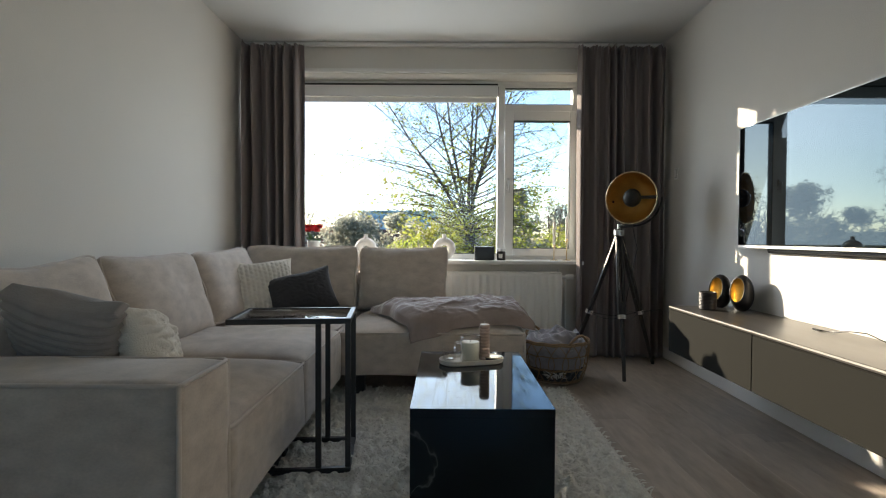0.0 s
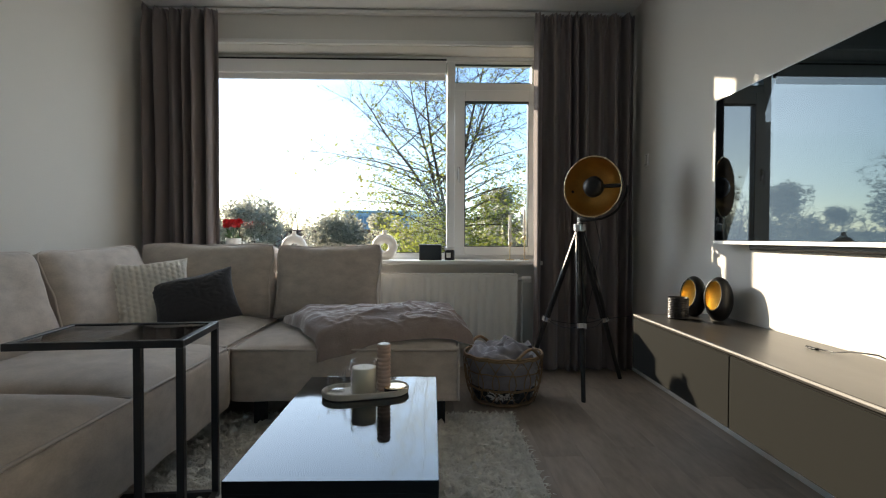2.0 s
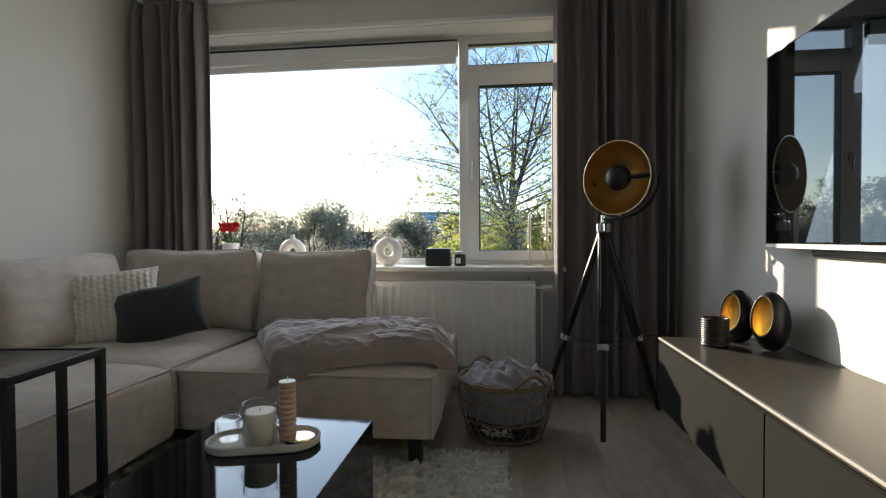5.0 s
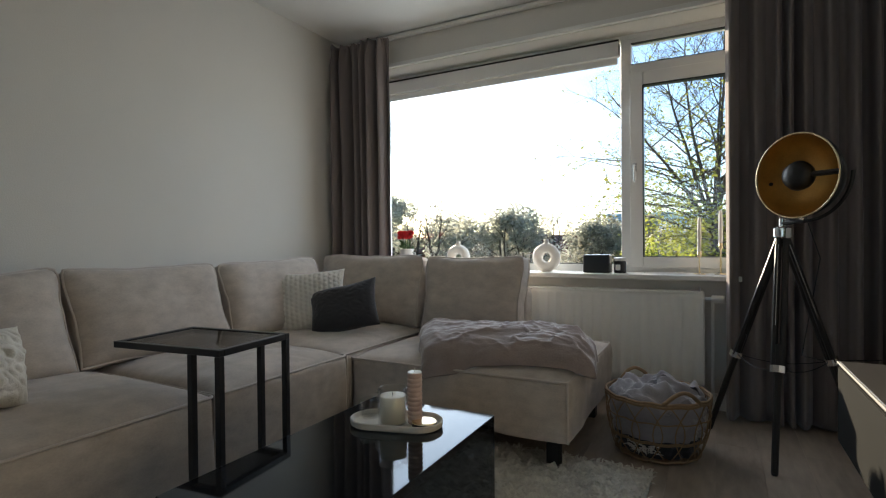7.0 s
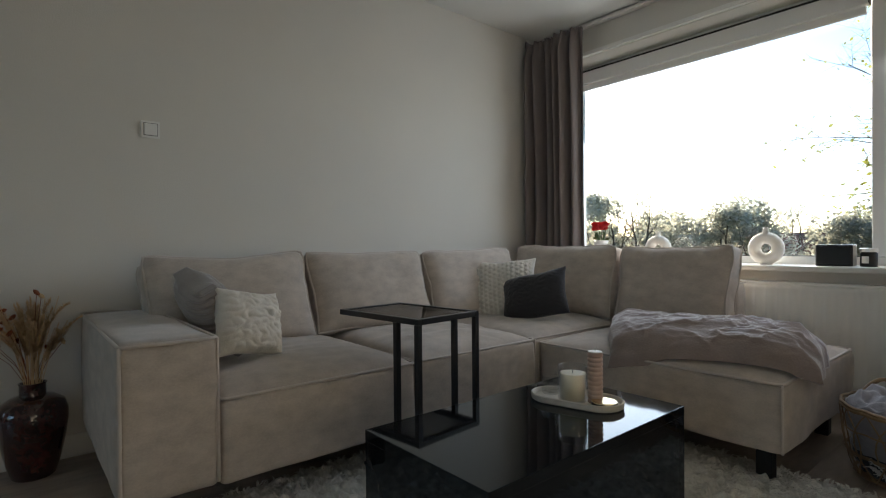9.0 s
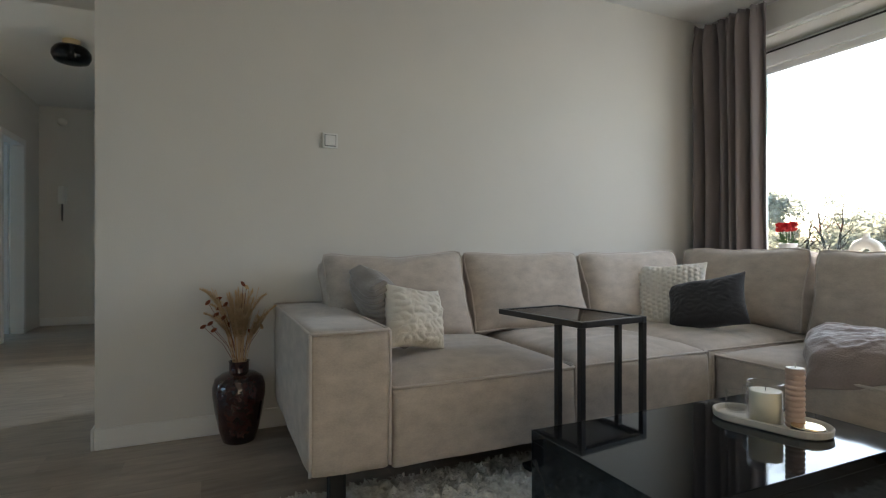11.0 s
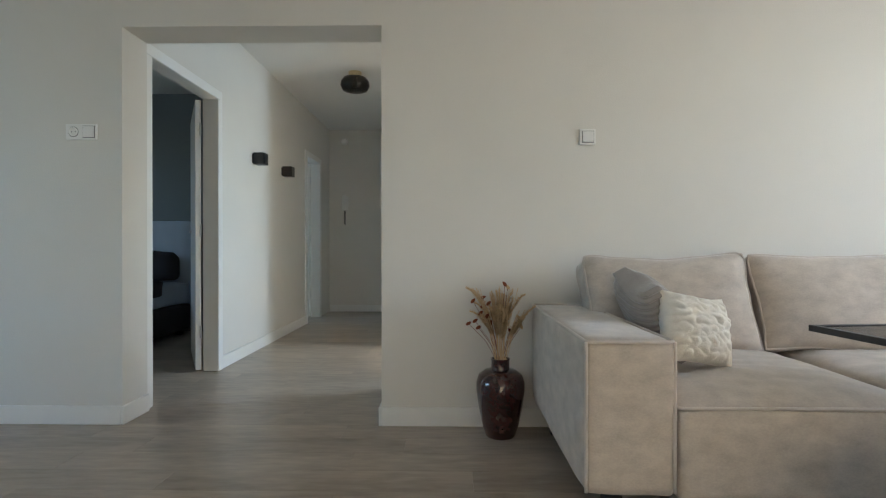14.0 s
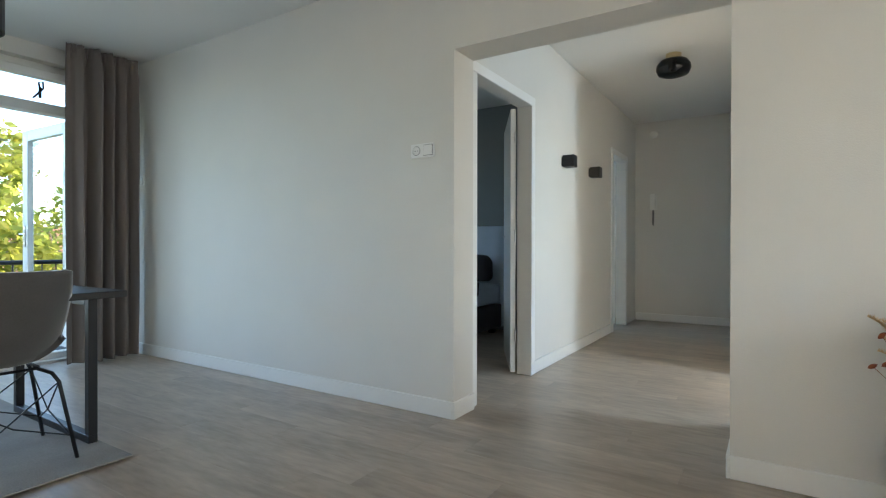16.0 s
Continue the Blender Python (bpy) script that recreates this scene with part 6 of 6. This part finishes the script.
def leafy_tree(name, at, label, seed, height, width, n, leaf, leaf_mat):
    """A full crowned tree: trunk, limbs and a crown of many leaves in uneven clumps."""
    r = random.Random(seed)
    t = thing(name, label, "tree", at)
    bm = bmesh.new()
    tips = []
    tube([Vector((0, 0, 0)), Vector((0.1, 0, height * 0.25)), Vector((0, 0.1, height * 0.5))], height * 0.022, 7, bm=bm, taper=height * 0.014)
    for i in range(7):
        a = 6.28 * i / 7 + r.uniform(-0.3, 0.3)
        branch(bm, tips, Vector((0, 0, height * r.uniform(0.25, 0.48))), Vector((math.cos(a), math.sin(a), r.uniform(0.5, 1.4))).normalized(), height * 0.24, height * 0.010, 2, r, 0.15, 0.8, 2)
    part("trunk", bm, M_BARK, t, smooth=True)
    cl = []
    for i in range(26):
        a, q, z = r.uniform(0, 6.28), math.sqrt(r.random()), r.uniform(-1, 1)
        k = math.sqrt(max(0, 1 - z * z)) * (0.8 if z > 0 else 1.0)
        cl.append((Vector((width / 2 * q * k * math.cos(a), width / 2 * q * k * math.sin(a), height * (0.62 + 0.34 * z))), r.uniform(0.10, 0.22) * width))
    places = []
    for i in range(n):
        c, s = cl[r.randrange(len(cl))]
        d = Vector((r.gauss(0, 1), r.gauss(0, 1), r.gauss(0, 0.8)))
        places.append(c + d.normalized() * s * r.uniform(0.5, 1.0))
    me = leaf_cloud(places, leaf, r)
    me.materials.append(leaf_mat)
    c = new("crown", me)
    c.parent = t
    return t


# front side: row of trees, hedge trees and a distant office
protos = [leafy_tree("tree", (-9 + 9 * i, 60, GZ), "autumn tree in the row across the street", 50 + i, h, w, 3800, 0.20, m) for i, (h, w, m) in enumerate(((9.6, 8.0, M_LEAFHAZE), (8.2, 8.5, M_LEAFHAZE), (10.5, 7.5, M_LEAFHAZE)))]
bare = big_tree("tree", (-22, 58, GZ), "bare winter tree in the row across the street", 61, 10.5, 0.20, 12, 3, 3, 0.10, M_LEAFHAZE, 0.6, reach=0.16)
for i in range(30):
    x = -78 + 5.2 * i + rng.uniform(-1.5, 1.5)
    y = rng.uniform(54, 74)
    s = rng.uniform(1.0, 1.28)
    o = copy_thing(protos[i % 3], pose(x, y, GZ, 0, 0, rng.uniform(0, 360)))
    o.scale = (s, s, s * rng.uniform(0.86, 1.02))
for x, y, s in ((-26, 52, 1.25), (-31, 56, 1.2), (-16, 66, 1.15), (-19, 55, 1.1), (-58, 60, 1.3), (14, 62, 1.2)):
    o = copy_thing(bare, pose(x, y, GZ, 0, 0, x * 40))
    o.scale = (s, s, s)
for i, (x, y, h, w) in enumerate(((6.5, 25, 7.4, 6.0), (-0.5, 27, 7.0, 5.0), (11, 27, 8.0, 6.0))):
    leafy_tree("tree", (x, y, GZ), "yellow green shrubby tree behind the street", 80 + i, h, w, 3000, 0.09, M_LEAF)


def office():
    o = thing("office_building", "far blue glass office block with rows of windows", "building", (0, 0, GZ))
    x0, x1, y0, y1, h = -14.3, 3.0, 92, 104, 11.4
    part("wall", box(x0, x1, y0, y1, 0, h, 0.05, 1), M_BLUEG, o)
    part("roof", box(x0 - 0.3, x1 + 0.3, y0 - 0.3, y1 + 0.3, h, h + 0.35, 0.05, 1), M_BLUEG, o)
    for f in range(4):
        for k in range(11):
            part("window", box(x0 + 0.5 + 1.55 * k, x0 + 1.8 + 1.55 * k, y0 - 0.06, y0 - 0.005, 1.0 + 2.7 * f, 2.6 + 2.7 * f), M_BLUEW, o)
    return o


office()


def row_house(x, y, w, h, turn, seed):
    o = thing("row_house", "brick row house with white windows and a tiled roof", "house", (x, y, GZ), turn, group="row houses")
    part("wall", box(-w / 2, w / 2, -4, 4, 0, h), M_BRICK, o)
    b = bmesh.new()
    v = [b.verts.new(p) for p in ((-w / 2 - 0.2, -4.4, h - 0.1), (w / 2 + 0.2, -4.4, h - 0.1), (w / 2 + 0.2, 4.4, h - 0.1), (-w / 2 - 0.2, 4.4, h - 0.1), (-w / 2 - 0.2, 0, h + 2.6), (w / 2 + 0.2, 0, h + 2.6))]
    for f in ((0, 1, 5, 4), (2, 3, 4, 5), (0, 4, 3), (1, 2, 5), (3, 2, 1, 0)):
        b.faces.new([v[i] for i in f])
    part("roof", b, M_ROOF, o)
    for z in (0.9, 3.7):
        k = -w / 2 + 0.8
        while k < w / 2 - 1.4:
            wd = part("window", box(k, k + 1.4, -4.05, -4.001, z, z + 1.4), M_SCREEN, o)
            part("frame", box(k - 0.08, k + 1.48, -4.04, -4.0005, z - 0.08, z + 1.48), M_TRIM, wd)
            part("mullion", box(k + 0.66, k + 0.74, -4.08, -4.0505, z, z + 1.4), M_TRIM, wd)
            k += 2.6
    return o


for i in range(5):
    row_house(-62 + 13.5 * i, 80 + (i % 2) * 2, 13, 5.6, 0, i)
for i, (x, y, h, w) in enumerate(((-24, 28, 11.5, 9), (-30, 33, 13, 10), (-27, 22, 11.0, 9), (-36, 28, 13, 10), (-33, 40, 14, 10))):
    leafy_tree("tree", (x, y, GZ), "dense autumn tree at the corner of the street", 100 + i, h, w, 4200, 0.14, M_LEAFHAZE)
# balcony side
bal = thing("balcony", "concrete balcony with a black metal railing", "balcony")
part("slab", box(-0.9, 3.0, -5.35, BW - 0.31, -0.2, -0.02), M_ASPH, bal)
tagged(part("facade", box(-2.5, 4.5, -5.45, BW - 0.31, 2.72, 2.90, 0.01, 1), M_CEIL), "pale underside of the balcony of the floor above", "balcony slab", kind="structure")
part("top_rail", tube([(-0.9, -5.2, 0.80), (3.0, -5.2, 0.80)], 0.022, 8), M_METAL, bal)
part("bottom_rail", tube([(-0.9, -5.2, 0.08), (3.0, -5.2, 0.08)], 0.014, 8), M_METAL, bal)
for i in range(33):
    x = -0.9 + 0.12 * i
    part("baluster", tube([(x, -5.2, -0.02), (x, -5.2, 0.79)], 0.009, 6), M_METAL, bal)
for i, (x, y, h, w) in enumerate(((-2.5, -15.5, 10.5, 6.5), (-8.5, -18, 11.0, 8), (2.5, -19, 10.0, 7), (-5, -25, 11, 8), (9, -20, 10, 8))):
    leafy_tree("tree", (x, y, GZ), "leafy yellow green tree beyond the balcony", 90 + i, h, w, 6500, 0.13, M_LEAF if i != 3 else M_LEAF2)
for i in range(4):
    row_house(-24 + 13.5 * i, -38, 13, 5.6, 180, i)

# ---- floor of planks ----
floor = tagged(part("floor", box(HE - 0.1, RW + 0.2, -4.05, WW + 0.34, -0.2, -0.004), M_PLANK), "grey-brown oak look plank floor running through the rooms", "floor", kind="structure")
PW, PL = 0.18, 1.22
plank_mesh = {}


def plank(length):
    key = round(length, 2)
    if key not in plank_mesh:
        bm = box(-PW / 2 + 0.0003, PW / 2 - 0.0003, 0.0003, key - 0.0003, -0.0035, 0.0, 0.0004, 1)
        me = bpy.data.meshes.new("plank")
        bm.to_mesh(me)
        bm.free()
        me.materials.append(M_PLANK)
        plank_mesh[key] = me
    return plank_mesh[key]


rng = random.Random(8)


def lay(x0, x1, y0, y1):
    x = x0 + PW / 2
    while x < x1:
        y = y0 - round(rng.uniform(0, 1.1), 1)
        while y < y1:
            a, c = max(y, y0), min(y + PL, y1)
            if c - a > 0.05:
                p = new("plank", plank(c - a))
                p.location = (x, a, 0)
                p.parent = floor
            y += PL
        x += PW


lay(LW, RW, BW, WW)
lay(LW - 26 * PW, LW - 0.01, HL, 1.0)
